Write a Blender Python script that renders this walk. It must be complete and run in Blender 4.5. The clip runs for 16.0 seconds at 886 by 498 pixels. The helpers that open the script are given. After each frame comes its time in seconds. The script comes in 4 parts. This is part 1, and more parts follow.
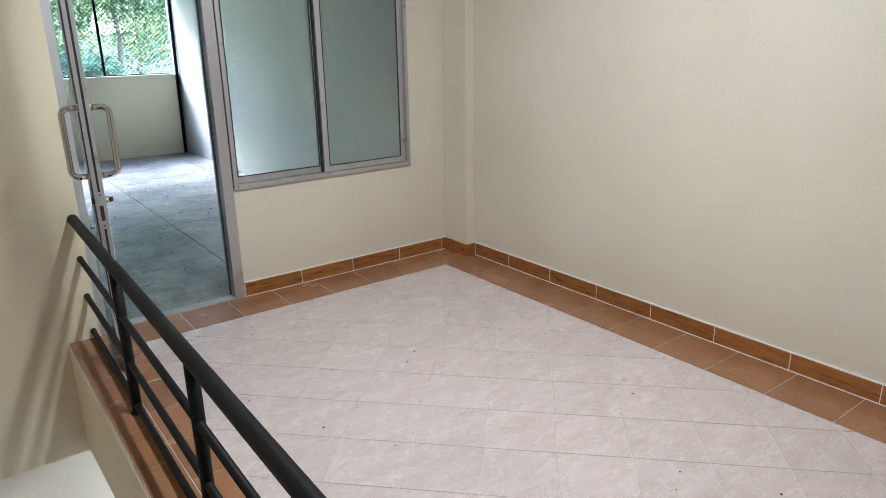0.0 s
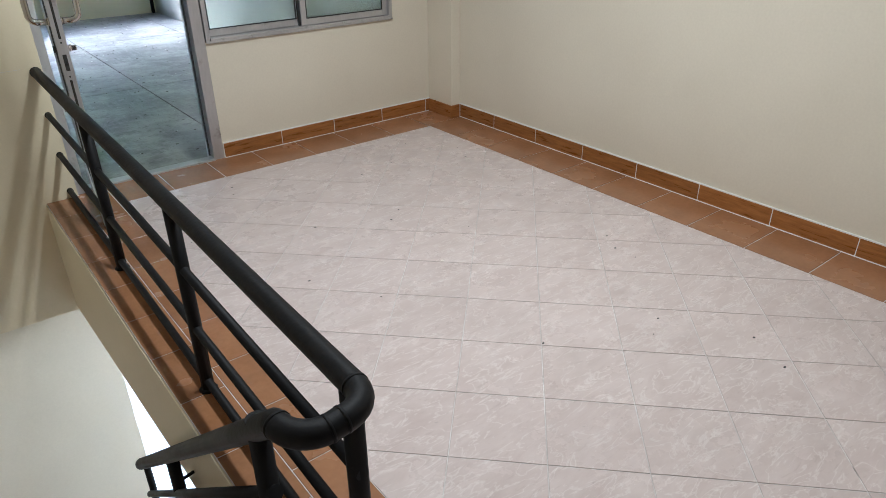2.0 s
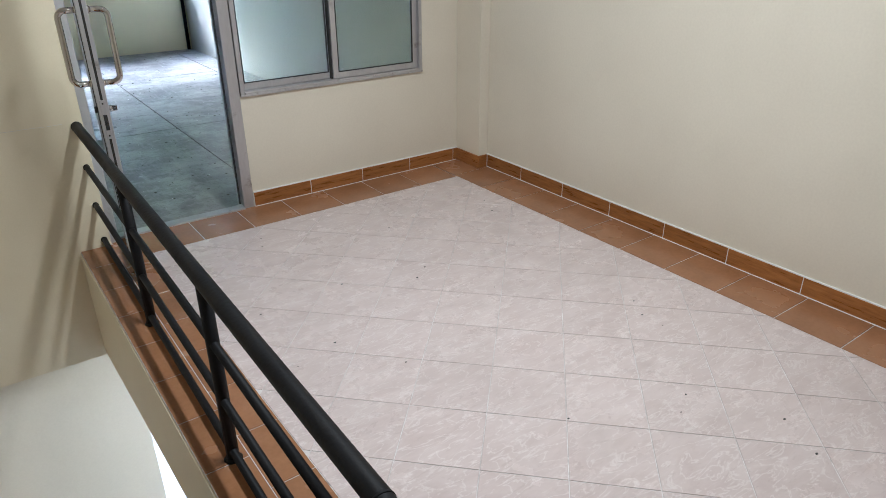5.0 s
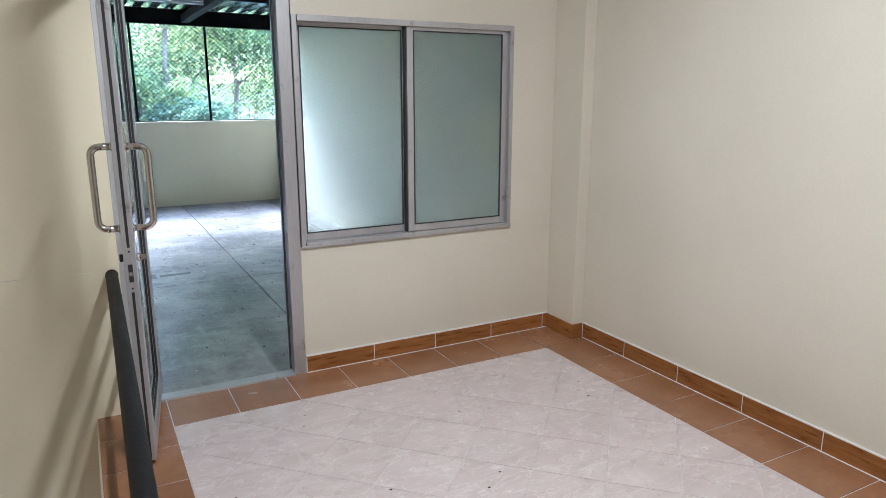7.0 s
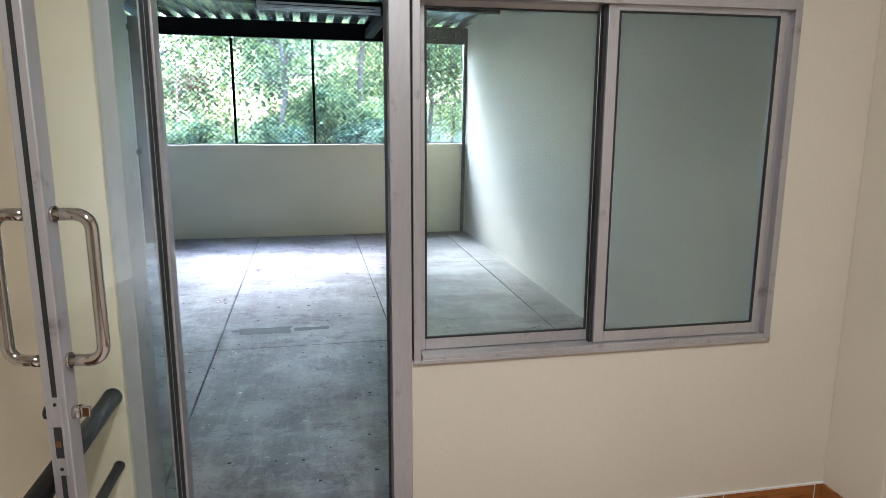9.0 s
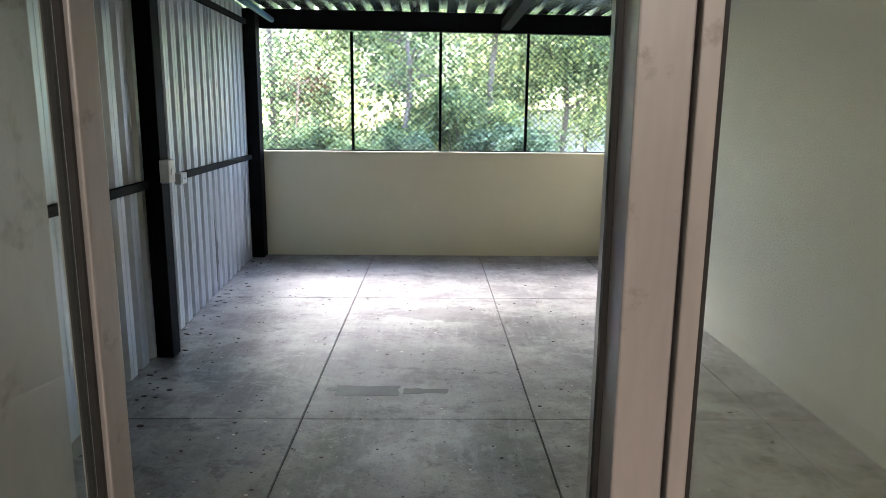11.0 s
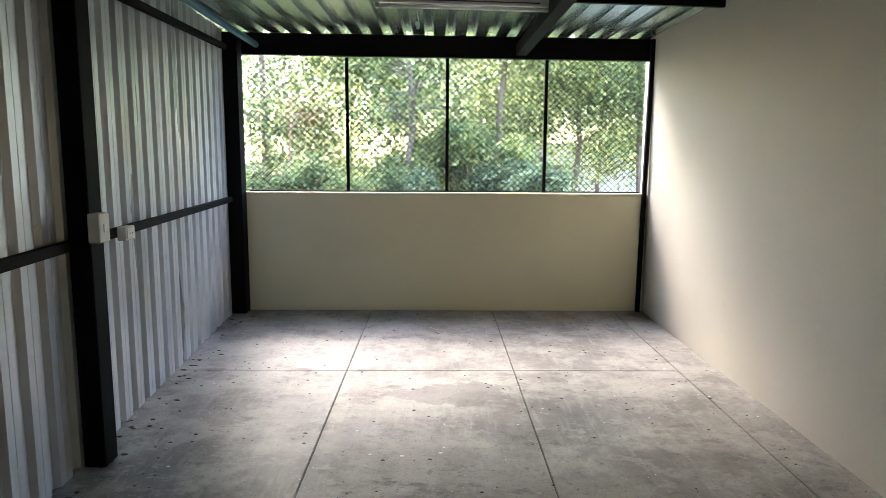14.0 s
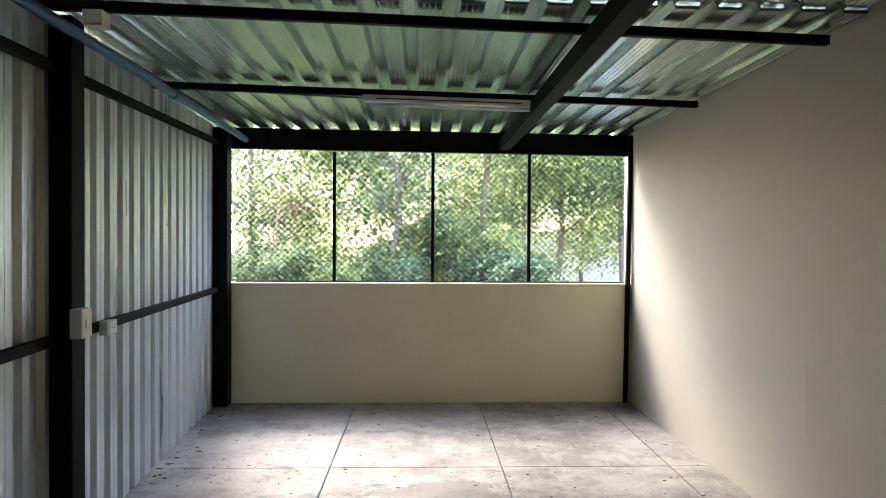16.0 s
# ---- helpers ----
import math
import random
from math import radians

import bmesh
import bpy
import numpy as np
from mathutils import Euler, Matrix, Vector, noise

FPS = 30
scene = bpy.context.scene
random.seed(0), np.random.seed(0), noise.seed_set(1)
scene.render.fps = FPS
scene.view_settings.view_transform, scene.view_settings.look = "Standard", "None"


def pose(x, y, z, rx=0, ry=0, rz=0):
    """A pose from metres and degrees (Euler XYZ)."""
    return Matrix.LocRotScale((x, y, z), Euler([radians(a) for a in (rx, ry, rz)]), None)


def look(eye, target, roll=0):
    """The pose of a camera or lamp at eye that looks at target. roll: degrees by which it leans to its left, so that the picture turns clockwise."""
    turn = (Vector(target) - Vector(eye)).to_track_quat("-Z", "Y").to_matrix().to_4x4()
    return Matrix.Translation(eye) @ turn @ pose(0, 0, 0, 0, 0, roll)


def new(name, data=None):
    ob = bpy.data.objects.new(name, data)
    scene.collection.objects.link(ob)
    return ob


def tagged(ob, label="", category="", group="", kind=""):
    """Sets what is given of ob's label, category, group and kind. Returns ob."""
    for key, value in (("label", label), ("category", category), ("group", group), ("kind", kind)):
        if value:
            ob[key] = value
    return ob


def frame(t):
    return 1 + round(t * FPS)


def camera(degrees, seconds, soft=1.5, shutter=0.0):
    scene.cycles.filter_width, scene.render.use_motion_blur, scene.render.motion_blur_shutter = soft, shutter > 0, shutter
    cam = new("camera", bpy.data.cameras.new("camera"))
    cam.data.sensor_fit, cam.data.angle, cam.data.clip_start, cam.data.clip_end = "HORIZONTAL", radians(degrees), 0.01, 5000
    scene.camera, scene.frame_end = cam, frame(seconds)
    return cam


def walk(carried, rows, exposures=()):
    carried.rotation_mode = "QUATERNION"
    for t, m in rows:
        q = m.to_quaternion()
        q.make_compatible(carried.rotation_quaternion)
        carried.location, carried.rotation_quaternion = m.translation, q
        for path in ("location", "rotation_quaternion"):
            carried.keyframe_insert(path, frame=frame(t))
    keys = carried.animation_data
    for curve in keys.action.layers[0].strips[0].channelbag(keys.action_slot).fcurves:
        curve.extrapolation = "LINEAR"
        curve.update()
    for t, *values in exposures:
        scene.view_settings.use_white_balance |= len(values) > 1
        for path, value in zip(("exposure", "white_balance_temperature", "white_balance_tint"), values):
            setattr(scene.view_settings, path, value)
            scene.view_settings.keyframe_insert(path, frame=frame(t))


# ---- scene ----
cam = camera(66.6, 16.0, soft=0.8)
PATH = [
    (0, (0.014, 0.196, 1.559), (1.155, 1.725, 0.959), -1.0),
    (0.5, (0.002, 0.182, 1.536), (1.128, 1.667, 0.811), -0.9),
    (1, (0.014, 0.183, 1.504), (1.122, 1.636, 0.691), -0.9),
    (1.5, (0.008, 0.189, 1.479), (1.104, 1.603, 0.586), -0.8),
    (2, (0.014, 0.203, 1.457), (1.103, 1.594, 0.518), -0.6),
    (2.5, (0.016, 0.216, 1.445), (1.101, 1.59, 0.478), -0.6),
    (3, (0.02, 0.237, 1.415), (1.105, 1.593, 0.422), -0.4),
    (3.5, (0.013, 0.249, 1.439), (1.098, 1.596, 0.433), -0.4),
    (3.7, (-0.009, 0.253, 1.48), (1.076, 1.599, 0.474), -0.2),
    (5.8, (0.132, 0.296, 1.621), (1.13, 1.86, 0.873), -0.1),
    (6, (0.164, 0.342, 1.623), (1.141, 1.933, 0.904), 0.0),
    (6.5, (0.271, 0.561, 1.495), (1.233, 2.224, 0.937), 0.2),
    (7, (0.448, 0.806, 1.477), (1.365, 2.526, 1.028), 0.0),
    (7.5, (0.7, 1.129, 1.486), (1.486, 2.924, 1.085), 0.1),
    (8, (0.873, 1.461, 1.491), (1.539, 3.305, 1.094), 0.1),
    (8.5, (1.028, 1.798, 1.486), (1.569, 3.682, 1.09), 0.1),
    (9, (1.099, 2.123, 1.486), (1.48, 4.047, 1.093), 0.2),
    (9.5, (1.085, 2.462, 1.5), (1.344, 4.406, 1.108), 0.2),
    (10, (1.086, 2.789, 1.472), (1.247, 4.744, 1.081), 0.4),
    (10.2, (1.082, 2.913, 1.473), (1.21, 4.871, 1.086), 0.5),
    (12.3, (1.17, 4.082, 1.387), (1.148, 6.05, 1.03), 0.2),
    (12.5, (1.136, 4.174, 1.387), (1.123, 6.142, 1.034), 0.3),
    (13, (1.088, 4.312, 1.432), (1.081, 6.281, 1.082), 0.3),
    (13.5, (1.083, 4.359, 1.456), (1.088, 6.331, 1.121), 0.3),
    (14, (1.082, 4.388, 1.482), (1.103, 6.368, 1.201), 0.3),
    (14.5, (1.09, 4.393, 1.503), (1.126, 6.385, 1.325), 0.3),
    (15, (1.093, 4.38, 1.518), (1.139, 6.377, 1.424), 0.3),
    (15.5, (1.091, 4.374, 1.513), (1.147, 6.373, 1.467), 0.3),
    (16, (1.073, 4.378, 1.522), (1.138, 6.376, 1.496), 0.3),
]
EXPOSURES = [(0.0, 5.08, 4850, 6), (2.0, 5.02, 4850, 5), (3.7, 5.02, 4850, 5), (6.0, 5.15, 4750, 7), (7.5, 5.2, 4800, 9), (9.0, 5.02, 5100, 11), (10.0, 4.9, 5500, 14), (12.3, 4.45, 6300, 13),
             (16.0, 4.48, 6600, 14)]
walk(cam, [(t, look(eye, target, roll)) for t, eye, target, roll in PATH], EXPOSURES)

tube_data = bpy.data.lights.new("room_tube", "AREA")
tube_data.shape, tube_data.size, tube_data.size_y, tube_data.energy, tube_data.color = "RECTANGLE", 1.2, 0.12, 2.3, (1.0, 0.86, 0.68)
room_tube = new("room_tube", tube_data)
room_tube.matrix_world = pose(1.35, 1.9, 2.78, 0, 0, 90)

# unseen fill light, added to brighten the storey under the landing
low_data = bpy.data.lights.new("lower_floor_fill", "AREA")
low_data.shape, low_data.size, low_data.size_y, low_data.energy, low_data.color = "RECTANGLE", 1.2, 0.2, 2.0, (1.0, 0.90, 0.76)
lower_fill = new("lower_floor_fill", low_data)
lower_fill.matrix_world = pose(1.6, 2.9, -0.36, 0, 0, 0)

# ---- world, sun, lamps ----
world = bpy.data.worlds.new("world")
scene.world = world
world.use_nodes = True
wn = world.node_tree.nodes
sky = wn.new("ShaderNodeTexSky")
sky.sky_type, sky.sun_disc = "NISHITA", False
sky.sun_elevation, sky.sun_rotation = radians(40), radians(-23)
sky.dust_density, sky.air_density, sky.ozone_density = 2.0, 1.0, 0.4
wn["Background"].inputs["Strength"].default_value = 0.15
world.node_tree.links.new(sky.outputs["Color"], wn["Background"].inputs["Color"])

sun_data = bpy.data.lights.new("sun", "SUN")
sun_data.energy, sun_data.angle, sun_data.color = 0.45, radians(24), (1.0, 0.97, 0.92)
sun = new("sun", sun_data)
sun.matrix_world = look((0, 0, 0), (0.30, -0.70, -0.63))


# ---- geometry helpers ----
def box(bm, x0, x1, y0, y1, z0, z1, bevel=0.0):
    """Adds a box, with bevelled edges if asked."""
    vs = [bm.verts.new(c) for c in ((x0, y0, z0), (x1, y0, z0), (x1, y1, z0), (x0, y1, z0), (x0, y0, z1), (x1, y0, z1), (x1, y1, z1), (x0, y1, z1))]
    fs = [bm.faces.new([vs[i] for i in q]) for q in ((3, 2, 1, 0), (4, 5, 6, 7), (0, 1, 5, 4), (1, 2, 6, 5), (2, 3, 7, 6), (3, 0, 4, 7))]
    if bevel:
        edges = {e for f in fs for e in f.edges}
        bmesh.ops.bevel(bm, geom=list(edges), offset=bevel, segments=2, affect="EDGES", profile=0.5)
    return bm


def prism(bm, outline, z0, z1, chamfer=0.0):
    """A flat piece with the given outline; chamfer breaks its upper edge."""
    n = len(outline)
    cx, cy = sum(p[0] for p in outline) / n, sum(p[1] for p in outline) / n
    size = max(1e-6, sum(math.hypot(p[0] - cx, p[1] - cy) for p in outline) / n)
    k = 1 - chamfer / size
    rings = [[(x, y, z0) for x, y in outline], [(x, y, z1 - chamfer) for x, y in outline]]
    if chamfer:
        rings.append([(cx + (x - cx) * k, cy + (y - cy) * k, z1) for x, y in outline])
    rows = [[bm.verts.new(c) for c in r] for r in rings]
    for a, b in zip(rows, rows[1:]):
        for i in range(n):
            bm.faces.new((a[i], a[(i + 1) % n], b[(i + 1) % n], b[i]))
    bm.faces.new(rows[-1])
    bm.faces.new(rows[0][::-1])
    return bm


def tube(bm, pts, r, sides=12, caps=True, r1=None):
    """A round tube along a line of points, tapering to r1."""
    pts = [Vector(p) for p in pts]
    rings, side = [], None
    for i, p in enumerate(pts):
        d = (pts[min(i + 1, len(pts) - 1)] - pts[max(i - 1, 0)]).normalized()
        if side is None:
            side = d.cross(Vector((0, 0, 1)) if abs(d.z) < 0.9 else Vector((1, 0, 0))).normalized()
        side = (side - d * side.dot(d)).normalized()
        up = d.cross(side)
        rr = r if r1 is None else r + (r1 - r) * i / (len(pts) - 1)
        rings.append([bm.verts.new(p + rr * (math.cos(a) * side + math.sin(a) * up)) for a in (2 * math.pi * k / sides for k in range(sides))])
    for a, b in zip(rings, rings[1:]):
        for k in range(sides):
            f = bm.faces.new((a[k], a[(k + 1) % sides], b[(k + 1) % sides], b[k]))
            f.smooth = sides > 5
    if caps:
        bm.faces.new(rings[0][::-1])
        bm.faces.new(rings[-1])
    return bm


def arc(c, u, v, r, a0, a1, n=8):
    c, u, v = Vector(c), Vector(u), Vector(v)
    return [c + r * (math.cos(radians(a0 + (a1 - a0) * i / n)) * u + math.sin(radians(a0 + (a1 - a0) * i / n)) * v) for i in range(n + 1)]


def mesh_of(name, bm, material):
    bmesh.ops.recalc_face_normals(bm, faces=bm.faces)
    me = bpy.data.meshes.new(name)
    bm.to_mesh(me)
    bm.free()
    me.materials.append(material)
    return me


def part(name, bm, material, parent=None, label=""):
    """Links a bmesh as one mesh object under a thing or a part."""
    ob = new(name, mesh_of(name, bm, material))
    if parent is not None:
        ob.parent = parent
    return tagged(ob, label)


def thing(name, label, category, group="", kind="", at=None):
    """An Empty at a thing's base; its parts are made in the world's places."""
    ob = new(name)
    ob.empty_display_size = 0.1
    return tagged(ob, label, category, group, kind)


def B(*a, bevel=0.0):
    return box(bmesh.new(), *a, bevel=bevel)


def clip(poly, x0, x1, y0, y1):
    """The part of a flat outline inside a rectangle."""
    for axis, lim, sign in ((0, x0, 1), (0, x1, -1), (1, y0, 1), (1, y1, -1)):
        out = []
        for i, p in enumerate(poly):
            q = poly[(i + 1) % len(poly)]
            a, b = sign * (p[axis] - lim), sign * (q[axis] - lim)
            if a >= 0:
                out.append(p)
            if a * b < 0:
                s = a / (a - b)
                out.append((p[0] + s * (q[0] - p[0]), p[1] + s * (q[1] - p[1])))
        poly = out
        if not poly:
            break
    return poly


# ---- materials ----
def material(name):
    m = bpy.data.materials.new(name)
    m.use_nodes = True
    return m, m.node_tree.nodes, m.node_tree.links, m.node_tree.nodes["Principled BSDF"]


def rgb(c):
    return (*c, 1.0)


def surface(name, low, high, rough=0.5, metal=0.0, grain=40.0, stain=2.0, bump=0.15, rough_var=0.1, stretch=(1, 1, 1), piece=0.0, dirt=None, dirt_at=(0.62, 0.72), dirt_scale=9.0, coat=0.0, spec=0.5):
    """A painted, tiled or raw surface: tone mixed at two scales, fine relief, specks of dirt."""
    m, n, l, p = material(name)
    geo = n.new("ShaderNodeNewGeometry")
    mp = n.new("ShaderNodeMapping")
    mp.inputs["Scale"].default_value = stretch
    l.new(geo.outputs["Position"], mp.inputs["Vector"])
    big, fine = n.new("ShaderNodeTexNoise"), n.new("ShaderNodeTexNoise")
    for t, s, d in ((big, stain, 5.0), (fine, grain, 6.0)):
        t.inputs["Scale"].default_value, t.inputs["Detail"].default_value = s, d
        l.new(mp.outputs["Vector"], t.inputs["Vector"])
    add = n.new("ShaderNodeMath")
    add.operation = "MULTIPLY_ADD"
    add.inputs[1].default_value = 0.4
    l.new(fine.outputs["Fac"], add.inputs[0])
    l.new(big.outputs["Fac"], add.inputs[2])
    ramp = n.new("ShaderNodeMapRange")
    ramp.inputs["From Min"].default_value, ramp.inputs["From Max"].default_value = 0.45, 0.95
    l.new(add.outputs[0], ramp.inputs["Value"])
    mix = n.new("ShaderNodeMix")
    mix.data_type = "RGBA"
    mix.inputs["A"].default_value, mix.inputs["B"].default_value = rgb(low), rgb(high)
    l.new(ramp.outputs["Result"], mix.inputs["Factor"])
    colour = mix.outputs["Result"]
    if piece:
        info = n.new("ShaderNodeObjectInfo")
        hsv = n.new("ShaderNodeHueSaturation")
        val = n.new("ShaderNodeMapRange")
        val.inputs["To Min"].default_value, val.inputs["To Max"].default_value = 1 - piece, 1 + piece
        l.new(info.outputs["Random"], val.inputs["Value"])
        l.new(val.outputs["Result"], hsv.inputs["Value"])
        l.new(colour, hsv.inputs["Color"])
        colour = hsv.outputs["Color"]
    if dirt is not None:
        d = n.new("ShaderNodeTexNoise")
        d.inputs["Scale"].default_value, d.inputs["Detail"].default_value, d.inputs["Roughness"].default_value = dirt_scale, 8.0, 0.65
        l.new(geo.outputs["Position"], d.inputs["Vector"])
        dr = n.new("ShaderNodeMapRange")
        dr.inputs["From Min"].default_value, dr.inputs["From Max"].default_value = dirt_at
        l.new(d.outputs["Fac"], dr.inputs["Value"])
        dm = n.new("ShaderNodeMix")
        dm.data_type = "RGBA"
        l.new(dr.outputs["Result"], dm.inputs["Factor"])
        l.new(colour, dm.inputs["A"])
        dm.inputs["B"].default_value = rgb(dirt)
        colour = dm.outputs["Result"]
    l.new(colour, p.inputs["Base Color"])
    rr = n.new("ShaderNodeMapRange")
    rr.inputs["To Min"].default_value, rr.inputs["To Max"].default_value = max(0.02, rough - rough_var), min(1, rough + rough_var)
    l.new(big.outputs["Fac"], rr.inputs["Value"])
    l.new(rr.outputs["Result"], p.inputs["Roughness"])
    p.inputs["Metallic"].default_value = metal
    p.inputs["Coat Weight"].default_value = coat
    p.inputs["Specular IOR Level"].default_value = spec
    bp = n.new("ShaderNodeBump")
    bp.inputs["Strength"].default_value, bp.inputs["Distance"].default_value = bump, 0.004
    l.new(fine.outputs["Fac"], bp.inputs["Height"])
    l.new(bp.outputs["Normal"], p.inputs["Normal"])
    return m


def glass(name, tint, dust=0.0):
    m, n, l, p = material(name)
    p.inputs["Base Color"].default_value = rgb(tint)
    p.inputs["Transmission Weight"].default_value = 1.0
    p.inputs["Roughness"].default_value = 0.0
    p.inputs["IOR"].default_value = 1.45
    if dust:
        film = n.new("ShaderNodeBsdfTranslucent")
        film.inputs["Color"].default_value = rgb((0.66, 0.74, 0.67))
        haze = n.new("ShaderNodeBsdfDiffuse")
        haze.inputs["Color"].default_value = rgb((0.66, 0.74, 0.67))
        both, mix = n.new("ShaderNodeMixShader"), n.new("ShaderNodeMixShader")
        l.new(film.outputs["BSDF"], both.inputs[1])
        l.new(haze.outputs["BSDF"], both.inputs[2])
        mix.inputs["Fac"].default_value = dust
        l.new(p.outputs["BSDF"], mix.inputs[1])
        l.new(both.outputs["Shader"], mix.inputs[2])
        l.new(mix.outputs["Shader"], n["Material Output"].inputs["Surface"])
    return m


def leafy(name, dark, light, yellow):
    m, n, l, p = material(name)
    geo = n.new("ShaderNodeNewGeometry")
    r = n.new("ShaderNodeValToRGB")
    r.color_ramp.elements[0].color, r.color_ramp.elements[1].color = rgb(dark), rgb(yellow)
    e = r.color_ramp.elements.new(0.75)
    e.color = rgb(light)
    clump = band(n, l, noise_node(n, l, geo.outputs["Position"], 1.4, 2, 0.5), 0.38, 0.66, -0.35, 0.30)
    add = n.new("ShaderNodeMath")
    add.operation, add.use_clamp = "ADD", True
    l.new(geo.outputs["Random Per Island"], add.inputs[0])
    l.new(clump, add.inputs[1])
    l.new(add.outputs[0], r.inputs["Fac"])
    l.new(r.outputs["Color"], p.inputs["Base Color"])
    p.inputs["Roughness"].default_value = 0.62
    p.inputs["Specular IOR Level"].default_value = 0.3
    tr = n.new("ShaderNodeBsdfTranslucent")
    l.new(r.outputs["Color"], tr.inputs["Color"])
    ms = n.new("ShaderNodeMixShader")
    ms.inputs["Fac"].default_value = 0.62
    l.new(p.outputs["BSDF"], ms.inputs[1])
    l.new(tr.outputs["BSDF"], ms.inputs[2])
    l.new(ms.outputs["Shader"], n["Material Output"].inputs["Surface"])
    return m


def noise_node(n, l, vec, scale, detail=5.0, rough=0.55, dist=0.0):
    t = n.new("ShaderNodeTexNoise")
    t.inputs["Scale"].default_value, t.inputs["Detail"].default_value = scale, detail
    t.inputs["Roughness"].default_value, t.inputs["Distortion"].default_value = rough, dist
    l.new(vec, t.inputs["Vector"])
    return t.outputs["Fac"]


def stretch_node(n, l, vec, scale, turn=0.0):
    m = n.new("ShaderNodeMapping")
    m.inputs["Scale"].default_value, m.inputs["Rotation"].default_value = scale, (0, 0, radians(turn))
    l.new(vec, m.inputs["Vector"])
    return m.outputs["Vector"]


def band(n, l, fac, a, b, lo=0.0, hi=1.0):
    r = n.new("ShaderNodeMapRange")
    for k, v in zip(("From Min", "From Max", "To Min", "To Max"), (a, b, lo, hi)):
        r.inputs[k].default_value = v
    l.new(fac, r.inputs["Value"])
    return r.outputs["Result"]


def blend(n, l, fac, a, b):
    m = n.new("ShaderNodeMix")
    m.data_type = "RGBA"
    l.new(fac, m.inputs["Factor"])
    for k, v in (("A", a), ("B", b)):
        if isinstance(v, tuple):
            m.inputs[k].default_value = rgb(v)
        else:
            l.new(v, m.inputs[k])
    return m.outputs["Result"]


def concrete_floor():
    """Trowelled concrete: broad damp and dusty fields, brush streaks, scuffs, spots."""
    m, n, l, p = material("worn_concrete")
    pos = n.new("ShaderNodeNewGeometry").outputs["Position"]
    field = noise_node(n, l, pos, 0.75, 4, 0.6, 0.2)
    cloud = noise_node(n, l, pos, 2.3, 7, 0.66, 0.0)
    streak = noise_node(n, l, stretch_node(n, l, pos, (9, 1.2, 1), 8), 2.2, 7, 0.65)
    fine = noise_node(n, l, pos, 55, 6, 0.7)
    c = blend(n, l, band(n, l, field, 0.34, 0.66), (0.150, 0.142, 0.132), (0.33, 0.315, 0.297))
    c = blend(n, l, band(n, l, cloud, 0.48, 0.62, 0, 0.8), c, (0.41, 0.393, 0.372))
    c = blend(n, l, band(n, l, cloud, 0.47, 0.36, 0, 0.55), c, (0.085, 0.082, 0.078))
    scuff = noise_node(n, l, stretch_node(n, l, pos, (1, 1.5, 1), 25), 3.4, 8, 0.74)
    c = blend(n, l, band(n, l, scuff, 0.555, 0.60, 0, 0.55), c, (0.36, 0.345, 0.325))
    c = blend(n, l, band(n, l, scuff, 0.44, 0.37, 0, 0.6), c, (0.08, 0.076, 0.071))
    c = blend(n, l, band(n, l, streak, 0.52, 0.72, 0, 0.5), c, (0.40, 0.388, 0.372))
    c = blend(n, l, band(n, l, fine, 0.56, 0.66, 0, 0.6), c, (0.075, 0.072, 0.07))
    spots = noise_node(n, l, pos, 23, 1, 0.4)
    c = blend(n, l, band(n, l, spots, 0.72, 0.80, 0, 0.4), c, (0.06, 0.056, 0.052))
    flecks = noise_node(n, l, stretch_node(n, l, pos, (1, 1, 1), 40), 31, 2, 0.5)
    c = blend(n, l, band(n, l, flecks, 0.735, 0.75, 0, 0.8), c, (0.55, 0.54, 0.52))
    blotch = noise_node(n, l, pos, 9, 8, 0.72, 0.3)
    c = blend(n, l, band(n, l, blotch, 0.57, 0.62, 0, 0.45), c, (0.36, 0.35, 0.335))
    c = blend(n, l, band(n, l, blotch, 0.41, 0.36, 0, 0.45), c, (0.065, 0.062, 0.058))
    # one dried puddle with a wavering rim
    at = n.new("ShaderNodeMapping")
    at.inputs["Location"].default_value, at.inputs["Scale"].default_value = (-1.2 / 0.50, -8.72 / 0.26, 0), (1 / 0.50, 1 / 0.26, 0)
    l.new(pos, at.inputs["Vector"])
    far = n.new("ShaderNodeVectorMath")
    far.operation = "LENGTH"
    l.new(at.outputs["Vector"], far.inputs[0])
    rim = n.new("ShaderNodeMath")
    rim.operation = "MULTIPLY_ADD"
    l.new(scuff, rim.inputs[0])
    rim.inputs[1].default_value = 2.4
    l.new(far.outputs["Value"], rim.inputs[2])
    c = blend(n, l, band(n, l, rim.outputs[0], 2.06, 1.98, 0, 0.55), c, (0.10, 0.094, 0.088))
    l.new(c, p.inputs["Base Color"])
    l.new(band(n, l, field, 0.35, 0.65, 0.34, 0.54), p.inputs["Roughness"])
    bp = n.new("ShaderNodeBump")
    bp.inputs["Strength"].default_value, bp.inputs["Distance"].default_value = 0.25, 0.004
    l.new(fine, bp.inputs["Height"])
    l.new(bp.outputs["Normal"], p.inputs["Normal"])
    return m


